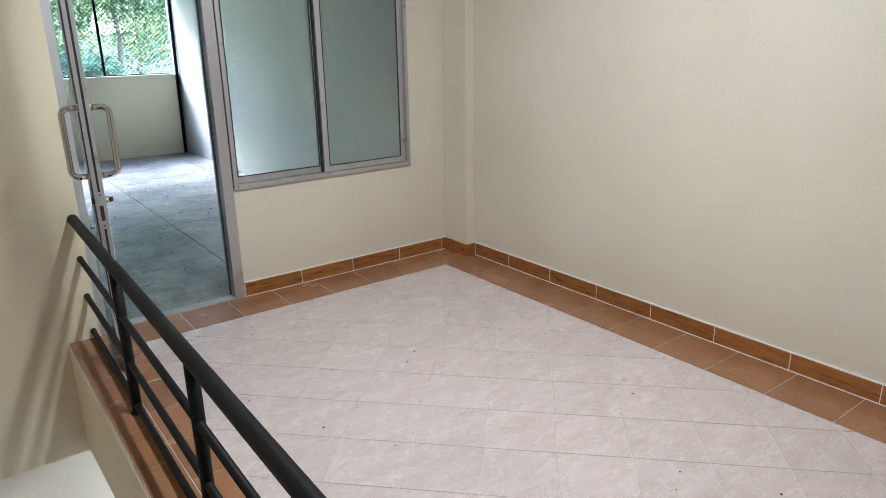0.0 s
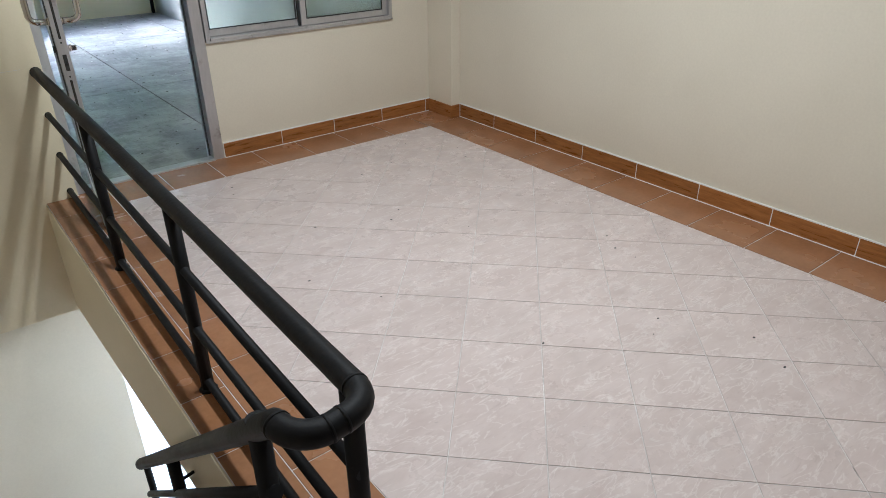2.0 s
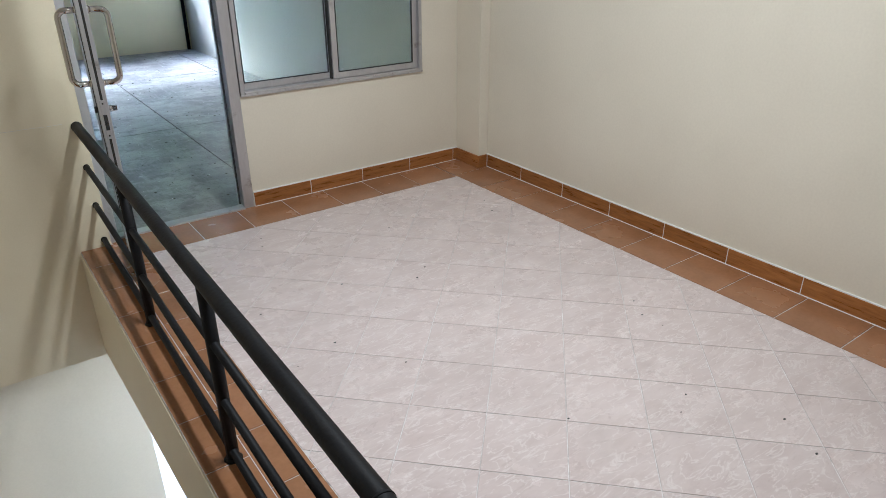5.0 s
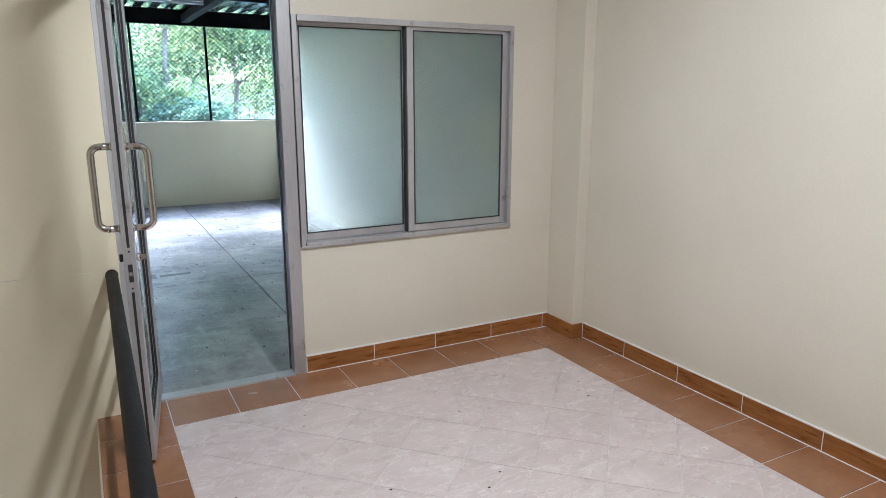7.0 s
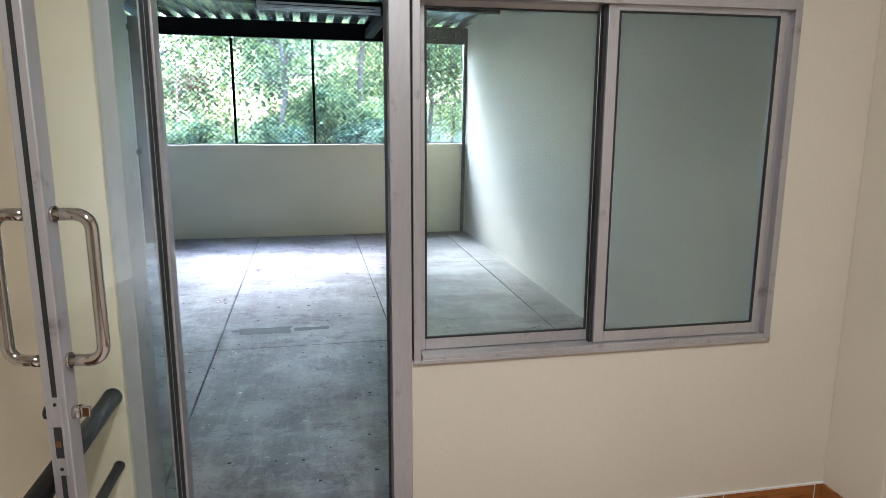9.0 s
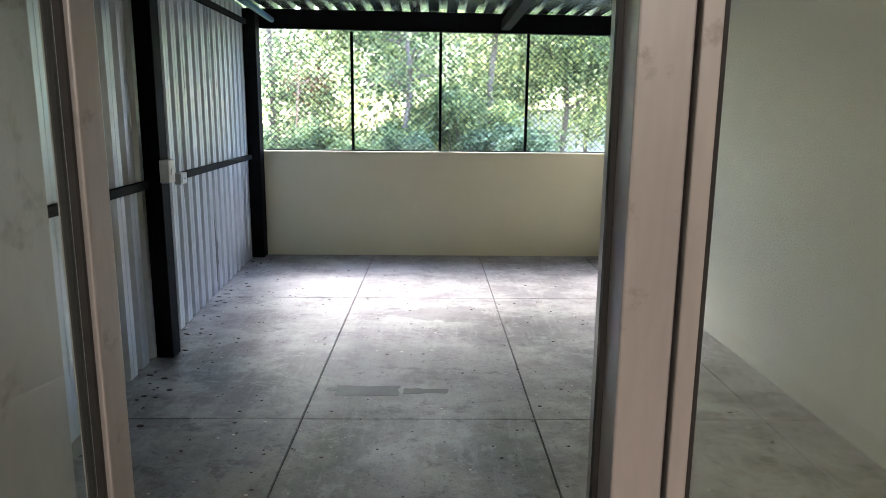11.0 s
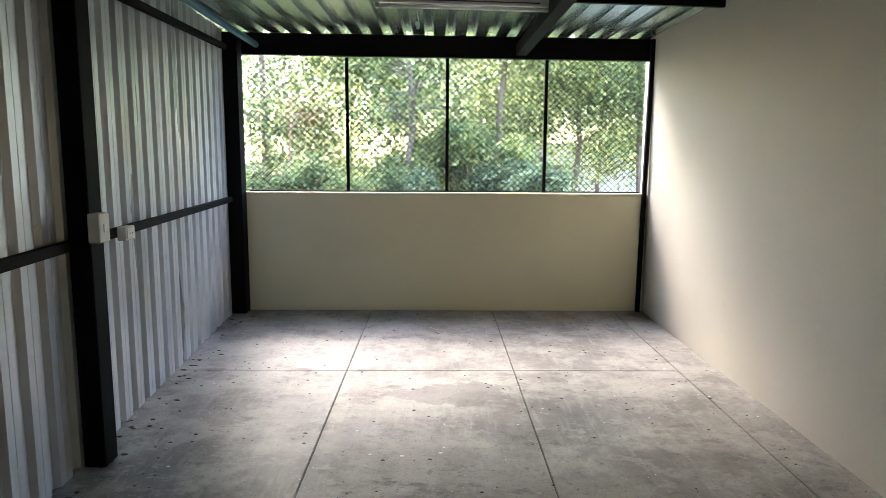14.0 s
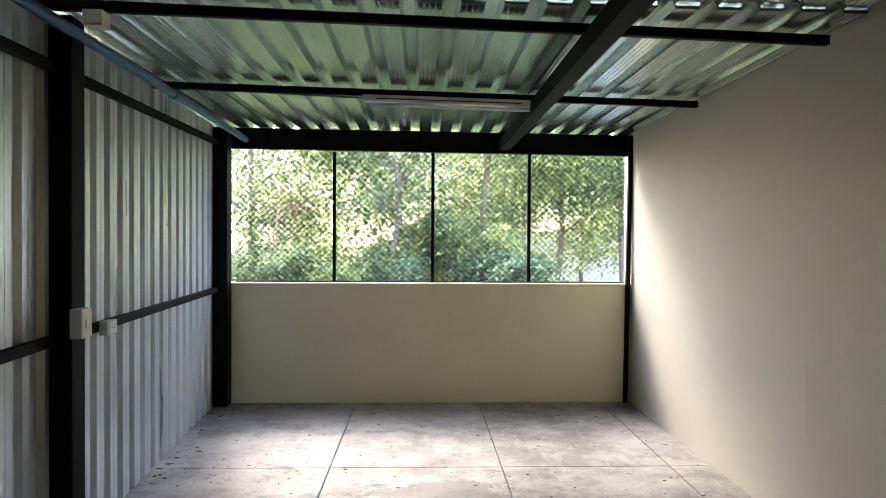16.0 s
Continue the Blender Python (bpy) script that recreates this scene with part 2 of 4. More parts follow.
def pink_tile():
    """Pinkish ceramic with drifting pale veins, different on every tile."""
    m, n, l, p = material("pink_marbled_tile")
    pos = n.new("ShaderNodeNewGeometry").outputs["Position"]
    info = n.new("ShaderNodeObjectInfo")
    off = n.new("ShaderNodeVectorMath")
    off.operation = "MULTIPLY_ADD"
    l.new(info.outputs["Random"], off.inputs[0])
    off.inputs[1].default_value = (37.0, 91.0, 13.0)
    l.new(pos, off.inputs[2])
    v = stretch_node(n, l, off.outputs[0], (1.0, 2.6, 1), 70)
    cloud = noise_node(n, l, v, 6, 6, 0.6, 0.7)
    vein = noise_node(n, l, v, 7, 4, 0.55, 0.6)
    grime = noise_node(n, l, pos, 2.3, 8, 0.7)
    c = blend(n, l, band(n, l, cloud, 0.3, 0.7), (0.54, 0.45, 0.425), (0.63, 0.545, 0.52))
    k = n.new("ShaderNodeMath")
    k.operation = "ABSOLUTE"
    s = n.new("ShaderNodeMath")
    s.operation = "SUBTRACT"
    l.new(vein, s.inputs[0])
    s.inputs[1].default_value = 0.5
    l.new(s.outputs[0], k.inputs[0])
    c = blend(n, l, band(n, l, k.outputs[0], 0.022, 0.0, 0, 0.6), c, (0.74, 0.68, 0.65))
    streaks = noise_node(n, l, stretch_node(n, l, off.outputs[0], (1.0, 5.0, 1), 52), 15, 4, 0.6, 0.8)
    c = blend(n, l, band(n, l, streaks, 0.60, 0.70, 0, 0.55), c, (0.76, 0.70, 0.67))
    c = blend(n, l, band(n, l, streaks, 0.40, 0.32, 0, 0.40), c, (0.47, 0.385, 0.36))
    smudge = noise_node(n, l, pos, 26, 3, 0.6)
    c = blend(n, l, band(n, l, smudge, 0.70, 0.78, 0, 0.5), c, (0.34, 0.29, 0.27))
    c = blend(n, l, band(n, l, grime, 0.52, 0.78, 0, 0.45), c, (0.42, 0.36, 0.33))
    hsv = n.new("ShaderNodeHueSaturation")
    l.new(band(n, l, info.outputs["Random"], 0, 1, 0.97, 1.03), hsv.inputs["Value"])
    l.new(c, hsv.inputs["Color"])
    l.new(hsv.outputs["Color"], p.inputs["Base Color"])
    l.new(band(n, l, grime, 0.3, 0.7, 0.17, 0.36), p.inputs["Roughness"])
    bp = n.new("ShaderNodeBump")
    bp.inputs["Strength"].default_value, bp.inputs["Distance"].default_value = 0.04, 0.003
    l.new(cloud, bp.inputs["Height"])
    l.new(bp.outputs["Normal"], p.inputs["Normal"])
    return m


CREAM = surface("cream_wall_paint", (0.65, 0.597, 0.485), (0.745, 0.69, 0.57), 0.55, grain=90, stain=1.1, bump=0.08)
YELLOW = surface("yellowish_cream_paint", (0.64, 0.56, 0.395), (0.71, 0.63, 0.46), 0.55, grain=120, stain=1.6, bump=0.08)
# same cream as the terrace wall, lightened and yellowed to carry bounce light
PARAPET = surface("cream_bounce_lit_paint", (0.70, 0.645, 0.44), (0.77, 0.715, 0.50), 0.6, grain=90, stain=1.2, bump=0.1)
# that cream again, darkened so weaker light is held in the wall colour
CREAM_SHADED = surface("cream_shaded_paint", (0.46, 0.43, 0.355), (0.52, 0.49, 0.41), 0.6, grain=90, stain=1.0, bump=0.08)
CEIL = surface("white_ceiling_paint", (0.76, 0.75, 0.72), (0.82, 0.81, 0.78), 0.7, grain=80, bump=0.05)
PINK = pink_tile()
GROUT = surface("pale_grout", (0.42, 0.37, 0.35), (0.82, 0.79, 0.77), 0.7, grain=60, stain=4, bump=0.3, dirt=(0.20, 0.175, 0.165), dirt_at=(0.60, 0.68), dirt_scale=4)
BROWN = surface("brown_border_tile", (0.235, 0.112, 0.050), (0.325, 0.162, 0.078), 0.25, grain=50, stain=4, bump=0.04, piece=0.10)
WOODTILE = surface("wood_look_skirting", (0.20, 0.076, 0.017), (0.39, 0.165, 0.043), 0.3, grain=34, stain=8, bump=0.05, stretch=(1, 1, 9), piece=0.10)
CONCRETE = concrete_floor()
PATCH = surface("dark_mortar", (0.05, 0.047, 0.044), (0.13, 0.125, 0.117), 0.5, grain=40, stain=5, bump=0.3)
JOINT = surface("dark_joint", (0.03, 0.03, 0.03), (0.07, 0.065, 0.06), 0.9, grain=40)
ALU = surface("aluminium", (0.44, 0.43, 0.435), (0.56, 0.55, 0.55), 0.40, metal=0.55, grain=80, stain=5, bump=0.05, stretch=(1, 1, 0.2), dirt=(0.20, 0.165, 0.145), dirt_at=(0.60, 0.78), dirt_scale=11)
GASKET = surface("black_rubber", (0.012, 0.012, 0.012), (0.03, 0.03, 0.03), 0.6)
CHROME = surface("polished_steel", (0.52, 0.50, 0.47), (0.60, 0.58, 0.55), 0.07, metal=1.0, bump=0.02, rough_var=0.04)
BLACK = surface("black_steel_paint", (0.0018, 0.0018, 0.002), (0.004, 0.004, 0.0045), 0.65, grain=60, bump=0.15, spec=0.1)
RAILPAINT = surface("worn_black_rail_paint", (0.004, 0.004, 0.005), (0.008, 0.008, 0.009), 0.58, grain=70, stain=9, bump=0.25, spec=0.2, dirt=(0.025, 0.023, 0.02), dirt_at=(0.66, 0.85), dirt_scale=30)
ZINC = surface("galvanised_sheet", (0.60, 0.645, 0.69), (0.76, 0.805, 0.85), 0.32, metal=0.45, grain=22, stain=3, bump=0.08, rough_var=0.12, stretch=(1, 1, 0.12), dirt=(0.24, 0.235, 0.23), dirt_at=(0.66, 0.80), dirt_scale=30)
ROOF = surface("zinc_roof_sheet", (0.46, 0.52, 0.50), (0.64, 0.70, 0.675), 0.24, metal=0.9, grain=26, stain=5, bump=0.035, stretch=(1, 0.06, 1))
BLUE = surface("blue_pvc", (0.015, 0.10, 0.20), (0.025, 0.15, 0.27), 0.4, grain=40, stain=6, dirt=(0.12, 0.13, 0.14), dirt_at=(0.6, 0.75), dirt_scale=20)
WHITE = surface("white_plastic", (0.66, 0.63, 0.57), (0.74, 0.71, 0.66), 0.4, grain=60, bump=0.04)
ENAMEL = surface("white_enamel", (0.72, 0.72, 0.71), (0.80, 0.80, 0.79), 0.35, grain=60, bump=0.03)
TUBEGLASS = surface("opal_tube", (0.80, 0.82, 0.82), (0.86, 0.88, 0.88), 0.15, bump=0.0)
WHITETILE = surface("white_gloss_tile", (0.72, 0.74, 0.76), (0.80, 0.82, 0.83), 0.12, grain=30, stain=3, bump=0.02)
DARKRED = surface("dark_red_tile", (0.10, 0.025, 0.02), (0.15, 0.04, 0.03), 0.3, grain=40)
PANE = glass("window_glass", (0.92, 0.99, 0.94), 0.08)
CLEAR = glass("door_glass", (0.90, 0.96, 0.93))
WIRE = surface("zinc_wire", (0.014, 0.015, 0.014), (0.028, 0.03, 0.028), 0.7, metal=0.2)
BARK = surface("bark", (0.10, 0.075, 0.055), (0.24, 0.19, 0.15), 0.85, grain=30, stain=5, bump=0.6, stretch=(1, 1, 0.3))
DRY = surface("dry_stem", (0.30, 0.17, 0.10), (0.42, 0.28, 0.18), 0.85, grain=30, bump=0.4)
SOIL = surface("leaf_litter_ground", (0.05, 0.045, 0.025), (0.13, 0.12, 0.06), 0.9, grain=20, stain=0.6, bump=0.6)
LEAF_A = leafy("fresh_leaf", (0.09, 0.125, 0.055), (0.42, 0.50, 0.23), (0.72, 0.71, 0.28))
LEAF_B = leafy("blue_green_leaf", (0.07, 0.10, 0.055), (0.32, 0.42, 0.23), (0.54, 0.60, 0.38))
LEAF_C = leafy("dry_leaf", (0.13, 0.07, 0.03), (0.26, 0.17, 0.08), (0.32, 0.26, 0.08))
STONE = surface("grey_rendered_wall", (0.50, 0.48, 0.46), (0.66, 0.64, 0.62), 0.85, grain=14, stain=1.2, bump=0.3, dirt=(0.12, 0.11, 0.10), dirt_at=(0.5, 0.7), dirt_scale=1.5)
TILEROOF = surface("grey_roof_sheet", (0.16, 0.14, 0.13), (0.26, 0.23, 0.21), 0.8, grain=14, stain=2, bump=0.3)

# ---- room: floor level 0, terrace floor a step below ----
XR, YF, YB = 3.09, 4.18, 4.30      # right wall, front wall faces
XS, YS = 0.385, 1.0                # edge of the stairwell
ZT = -0.105                        # terrace floor
TX0, TX1, TY1 = -0.87, 3.19, 11.20  # terrace: left sheet wall, right wall, parapet
HZ = 2.85
DX0, DX1, DZ = 0.59, 1.34, 2.08    # doorway between its jambs
WX0, WX1, WZ0, WZ1 = 1.41, 2.703, 0.694, 1.853


def structure(name, bm, mat, label, category):
    return tagged(part(name, bm, mat), label, category, kind="structure")


bm = bmesh.new()
box(bm, XS, XR, YS, YF, -0.30, -0.0022)
box(bm, -1.2, XR, -3.0, YS, -0.30, -0.0022)
floor = structure("floor", bm, GROUT, "pinkish marbled tile floor laid diagonally with brown border", "floor")

bm = bmesh.new()
box(bm, 0.545, WX0, YF, YB, DZ + 0.05, HZ)
box(bm, 1.405, WX1, YF, YB, -0.3, WZ0)
box(bm, WX0, WX1, YF, YB, WZ1, HZ)
box(bm, WX1, TX1, YF, YB, -0.3, HZ)
structure("wall_front_left", B(-1.2, 0.545, 4.11, YB, -0.67, HZ, bevel=0.002), YELLOW, "yellowish cream wall between the stairs and the door", "wall")
structure("wall_front", bm, CREAM, "cream painted wall with a glazed door and window", "wall")
bm = bmesh.new()
box(bm, XR, XR + 0.1, -3.0, YF, -0.3, HZ)
structure("wall_right", bm, CREAM, "plain cream painted wall with faint scuffs", "wall")
structure("wall_column", B(3.01, XR, 3.915, YF, -0.012, HZ, bevel=0.004), CREAM, "cream painted square column in the room corner", "column")
structure("wall_left", B(-1.3, -1.2, -3.0, YB, -2.65, HZ), CREAM, "plain cream wall beside the stairs", "wall")
structure("wall_back", B(-1.2, XR, -3.1, -3.0, -2.65, HZ), CREAM, "plain cream wall at the back", "wall")
structure("ceiling", B(-1.3, XR + 0.1, -3.1, YB, HZ, HZ + 0.12), CEIL, "white painted ceiling", "ceiling")

# stairwell below
bm = bmesh.new()
side = [(4.11, 0.0), (YS, 0.0), (YS, -0.34), (2.43, -0.43), (3.12, -0.51), (4.02, -0.62), (4.11, -0.62)]
a = [bm.verts.new((XS - 0.006, y, z - 0.012)) for y, z in side]
b = [bm.verts.new((XS + 0.24, y, z - 0.012)) for y, z in side]
bm.faces.new(a), bm.faces.new(b[::-1])
for i in range(len(a)):
    j = (i + 1) % len(a)
    bm.faces.new((a[i], b[i], b[j], a[j]))
structure("stairwell_beam", bm, YELLOW, "cream painted beam under the landing edge", "beam")
bm = bmesh.new()
box(bm, -1.2, 0.527, 4.25, 4.40, -2.65, -0.67)
structure("wall_lower", bm, CREAM, "cream wall of the floor below the stairs", "wall")
structure("wall_lower_far", B(0.2, 3.2, 5.4, 5.5, -2.65, -0.3), WHITETILE, "white wall of the floor below", "wall")
structure("wall_lower_right", B(3.1, 3.2, -3.0, 5.4, -2.65, -0.3), CREAM, "cream wall of the floor below", "wall")
structure("floor_lower", B(-1.3, 3.2, -3.0, 5.4, -2.75, -2.65), WHITETILE, "glossy white tiled floor below the stairs", "floor")
structure("baseboard_lower", B(-1.2, 0.53, 4.236, 4.25, -2.65, -2.555), DARKRED, "dark red tile skirting of the floor below", "baseboard")

bm = bmesh.new()
prof = [(YS, -0.02)]
for k in range(14):
    prof += [(YS + 0.215 * k, -0.185 * (k + 1)), (YS + 0.215 * (k + 1), -0.185 * (k + 1))]
prof = prof[:-1]
n = len(prof)
low = [(y - 0.05, z - 0.30) for y, z in ((prof[-1][0], prof[-1][1]), (YS, 0.0))]
poly = prof + low
a = [bm.verts.new((-1.2, y, z)) for y, z in poly]
b = [bm.verts.new((-0.05, y, z)) for y, z in poly]
bm.faces.new(a), bm.faces.new(b[::-1])
for i in range(len(a)):
    j = (i + 1) % len(a)
    bm.faces.new((a[i], b[i], b[j], a[j]))
structure("stairs", bm, BROWN, "brown tiled stair flight going down", "stairs")

# ---- terrace shell ----
structure("terrace_subfloor", B(-0.95, TX1, YB - 0.1, TY1 + 0.12, -0.30, ZT - 0.012), JOINT, "dark bed under the concrete slabs", "floor")
structure("wall_terrace_right", B(TX1, TX1 + 0.12, YB, TY1 + 0.15, -0.3, 2.66), CREAM_SHADED, "cream painted terrace wall with hairline cracks", "wall")
bm = bmesh.new()
box(bm, -0.90, TX1, TY1 - 0.08, TY1 + 0.06, -0.3, 1.075)
structure("parapet", bm, PARAPET, "cream painted low wall under the mesh opening", "wall")
structure("parapet_cap", B(-0.90, TX1, TY1 - 0.083, TY1 + 0.065, 1.075, 1.092, bevel=0.003), PARAPET, "pale mortar cap on the low wall", "trim")
structure("wall_terrace_end", B(-1.25, -0.95, YB - 0.1, YB, -0.3, 2.66), CREAM_SHADED, "cream wall beside the sheet cladding", "wall")


def ribbed(u0, u1, w0, w1, depth, place, pitch=0.2, phase=0.0, thick=0.0016, beads=(0.072, 0.10, 0.128)):
    """Trapezoid-ribbed sheet metal: u across the ribs, w along them."""
    bm = bmesh.new()
    prof = []
    k = math.floor((u0 - phase) / pitch) - 1
    while phase + k * pitch < u1 + pitch:
        c = phase + k * pitch
        prof += [(c - 0.045, 0.0), (c - 0.026, depth), (c + 0.026, depth), (c + 0.045, 0.0)]
        for d in beads:
            prof += [(c + d - 0.003, 0.0), (c + d, 0.0025), (c + d + 0.003, 0.0)]
        k += 1
    hs = sorted(prof)
    ends = [(u, np.interp(u, [p[0] for p in hs], [p[1] for p in hs])) for u in (u0, u1)]
    prof = [ends[0]] + [(u, h) for u, h in prof if u0 < u < u1] + [ends[1]]
    rows = []
    for off in (0.0, thick):
        for w in (w0, w1):
            rows.append([bm.verts.new(place(u, w, h + off)) for u, h in prof])
    for a, b in ((rows[0], rows[1]), (rows[3], rows[2]), (rows[2], rows[0]), (rows[1], rows[3])):
        for i in range(len(prof) - 1):
            bm.faces.new((a[i], a[i + 1], b[i + 1], b[i]))
    return bm


def wall_x(y):
    """The sheet wall stands a few degrees askew."""
    return -0.65 - 0.068 * (y - 6.73)


def skew_box(off0, off1, y0, y1, z0, z1):
    bm = B(off0, off1, y0, y1, z0, z1, bevel=0.003)
    for v in bm.verts:
        v.co.x += wall_x(v.co.y)
    return bm


# left wall of sheets, each sheet a piece
wall_sheet = thing("wall_sheet_metal", "galvanised ribbed sheet cladding, scratched and dusty", "wall", kind="structure")
y, k = YB, 0
while y < TY1 + 0.05:
    y1 = min(y + 0.8, TY1 + 0.1)
    lap = 0.002 * (k % 2)
    part("metal_sheet", ribbed(y - 0.02, y1 + 0.03, ZT - 0.02, 2.62, 0.03, lambda u, w, h: (wall_x(u) - h - lap, u, w), phase=8.19, beads=(0.10,)), ZINC, wall_sheet)
    y, k = y + 0.8, k + 1
for z, rise in ((1.03, 0.0), (2.345, 0.037)):
    bm = skew_box(0.004, 0.045, YB, TY1, z - 0.025, z + 0.025)
    for v in bm.verts:
        v.co.z += rise * (v.co.y - 7.8)
    part("girt", bm, BLACK, wall_sheet, "black steel girt")

def tilt(x):
    """The roof falls a little towards the cream wall."""
    return -0.010 * (x - 1.2)


def skew_y(x):
    """The purlins run slightly askew."""
    return 0.065 * (x - 3.15)


def hung(bm, skewed=True):
    for v in bm.verts:
        v.co.y += skew_y(v.co.x) if skewed else 0.0
        v.co.z += tilt(v.co.x)
    return bm


roof = thing("roof", "zinc ribbed sheet roof on black steel purlins", "roof", kind="structure")
x = TX0 - 0.25
while x < TX1 + 0.1:
    x1 = min(x + 0.8, TX1 + 0.15)
    lap = 0.003 * (round((x + 2) / 0.8) % 2)
    part("roof_sheet", ribbed(x - 0.03, x1, 7.50, TY1 + 0.07, 0.044, lambda u, w, h: (u, w, 2.617 + tilt(u) + h + lap), phase=0.61), ROOF, roof)
    part("roof_sheet", ribbed(x - 0.03, x1, YB - 0.05, 7.72, 0.044, lambda u, w, h: (u, w, 2.638 + tilt(u) + h + lap), phase=0.61), ROOF, roof)
    # dark strip stands in for the shadow line where the sheets overlap
    part("lap_shadow", ribbed(x - 0.03, x1, 7.494, 7.4995, 0.044, lambda u, w, h: (u, w, 2.617 + tilt(u) + h), phase=0.61, thick=0.013), JOINT, roof, "dark strip for the shadow at the sheet lap")
    x += 0.8
for y in (9.41, 7.78, 6.15, 4.6):
    up = 0.006 if y > 7.0 else 0.043
    part("purlin", hung(B(-0.80, 3.15, y - 0.02, y + 0.02, 2.549, 2.592 + up, bevel=0.003)), BLACK, roof, "black steel purlin")
part("rafter", hung(B(1.86, 1.96, YB, TY1, 2.44, 2.547, bevel=0.004), False), BLACK, roof, "black steel rafter")
part("eaves_beam", hung(B(-0.95, TX1, TY1 - 0.02, TY1 + 0.06, 2.41, 2.6165, bevel=0.002), False), BLACK, roof, "black steel eaves beam")

posts = (("steel_post", -0.975, -0.80, 10.95, 11.115), ("steel_post", -0.695, -0.585, 7.635, 7.765), ("steel_post", 3.145, 3.186, 11.07, 11.117))
for name, x0, x1, y0, y1 in posts:
    bm = B(x0, x1, y0, y1, ZT, 2.58 if x0 > -0.9 else 2.6, bevel=0.006)
    if x0 > 3:
        for v in bm.verts:
            v.co.x -= 0.03 * (2.0 - v.co.z) / 2.1
    tagged(part(name, bm, BLACK), "black painted square steel post on the concrete floor", "post", "terrace posts", "structure")

# mesh opening over the low wall: mullions and chain link
opening = thing("window_mesh", "open bay over the low wall, closed with chain link", "window", kind="structure")
xs = [-0.80, 0.195, 1.19, 2.172, 3.145]
for x in xs[1:-1]:
    part("mullion", B(x - 0.016, x + 0.016, TY1 + 0.02, TY1 + 0.052, 1.092, 2.41, bevel=0.003), BLACK, opening, "black steel mullion")
part("bottom_rail", B(-0.80, 3.145, TY1 + 0.03, TY1 + 0.05, 1.092, 1.104), BLACK, opening)


def chain_link(x0, x1, z0, z1, y, step=0.064):
    """Zigzag wires, each bent so that it crosses its neighbours."""
    bm = bmesh.new()
    h = step * 0.92
    k0 = int((z1 - z0) / h) + 2
    for s in (1, -1):
        for i in range(-k0 - 2, int((x1 - x0) / step) + k0 + 2):
            xa, za = (x0 + i * step, z0)
            slope = h / step
            # from the bottom going up at +-45 degrees, cut at the sides
            xe = xa + s * (z1 - z0) / slope
            pa, pb = [xa, z0], [xe, z1]
            for p, q in ((pa, pb), (pb, pa)):
                for lim, sg in ((x0, 1), (x1, -1)):
                    if sg * (p[0] - lim) < 0:
                        if sg * (q[0] - lim) <= 0:
                            p[0] = None
                            break
                        t = (lim - p[0]) / (q[0] - p[0])
                        p[1] += t * (q[1] - p[1])
                        p[0] = lim
                if p[0] is None:
                    break
            if pa[0] is None or pb[0] is None or abs(pa[1] - pb[1]) < 0.01:
                continue
            tube(bm, [(pa[0], y + s * 0.0025, pa[1]), (pb[0], y + s * 0.0025, pb[1])], 0.0027, 4, False)
    return bm


for x0, x1 in zip(xs, xs[1:]):
    part("chain_link", chain_link(x0 + 0.016, x1 - 0.016, 1.10, 2.41, TY1 + 0.04), WIRE, opening, "grey diamond wire mesh")

# ---- door ----
door = thing("door_1", "aluminium glazed door standing open into the room", "door", kind="structure")
fr = part("door_frame", B(0.545, DX0, 4.13, YB, -0.02, DZ + 0.05, bevel=0.003), ALU, door, "aluminium door frame")
part("jamb", B(DX1, 1.405, YF - 0.006, YB, -0.02, DZ + 0.05, bevel=0.003), ALU, door)
part("head", B(DX0, DX1, YF - 0.004, YB, DZ, DZ + 0.05, bevel=0.003), ALU, door)
part("threshold", B(DX0, DX1, YF - 0.02, YF + 0.05, -0.1, 0.012, bevel=0.003), ALU, door, "worn aluminium threshold")
part("sill", B(DX0, DX1, YF + 0.05, YB + 0.004, -0.1, -0.025, bevel=0.003), CONCRETE, door, "bare concrete sill")
part("stop", B(DX1 - 0.008, DX1, YF + 0.055, YF + 0.067, 0.012, DZ), GASKET, door, "black rubber seal")

# the leaf in its own axes: u from hinge to lock, then turned open
LEAF_L, LT, STW = 0.735, 0.022, 0.05
leaf_m = Matrix.Translation((0.664, 4.285, 0)) @ Matrix.Rotation(math.atan2(-0.99, -0.131), 4, "Z")


def leaf_part(name, bm, mat, parent, label=""):
    bmesh.ops.transform(bm, matrix=leaf_m, verts=bm.verts)
    return part(name, bm, mat, parent, label)


leaf = leaf_part("leaf", B(0, STW, -LT, LT, 0.02, DZ - 0.01, bevel=0.003), ALU, door, "aluminium framed glass leaf")
leaf_part("lock_stile", B(LEAF_L - STW, LEAF_L, -LT, LT, 0.02, DZ - 0.01, bevel=0.003), ALU, leaf)
leaf_part("groove", B(LEAF_L - 0.002, LEAF_L + 0.001, -0.005, 0.005, 0.03, DZ - 0.02), GASKET, leaf, "dark brush groove")
leaf_part("bottom_rail", B(STW, LEAF_L - STW, -LT, LT, 0.02, 0.115, bevel=0.003), ALU, leaf)
leaf_part("top_rail", B(STW, LEAF_L - STW, -LT, LT, DZ - 0.08, DZ - 0.01, bevel=0.003), ALU, leaf)
g = leaf_part("pane", B(STW - 0.004, LEAF_L - STW + 0.004, -0.003, 0.003, 0.11, DZ - 0.075), CLEAR, leaf, "clear door glass")
g.visible_shadow = False
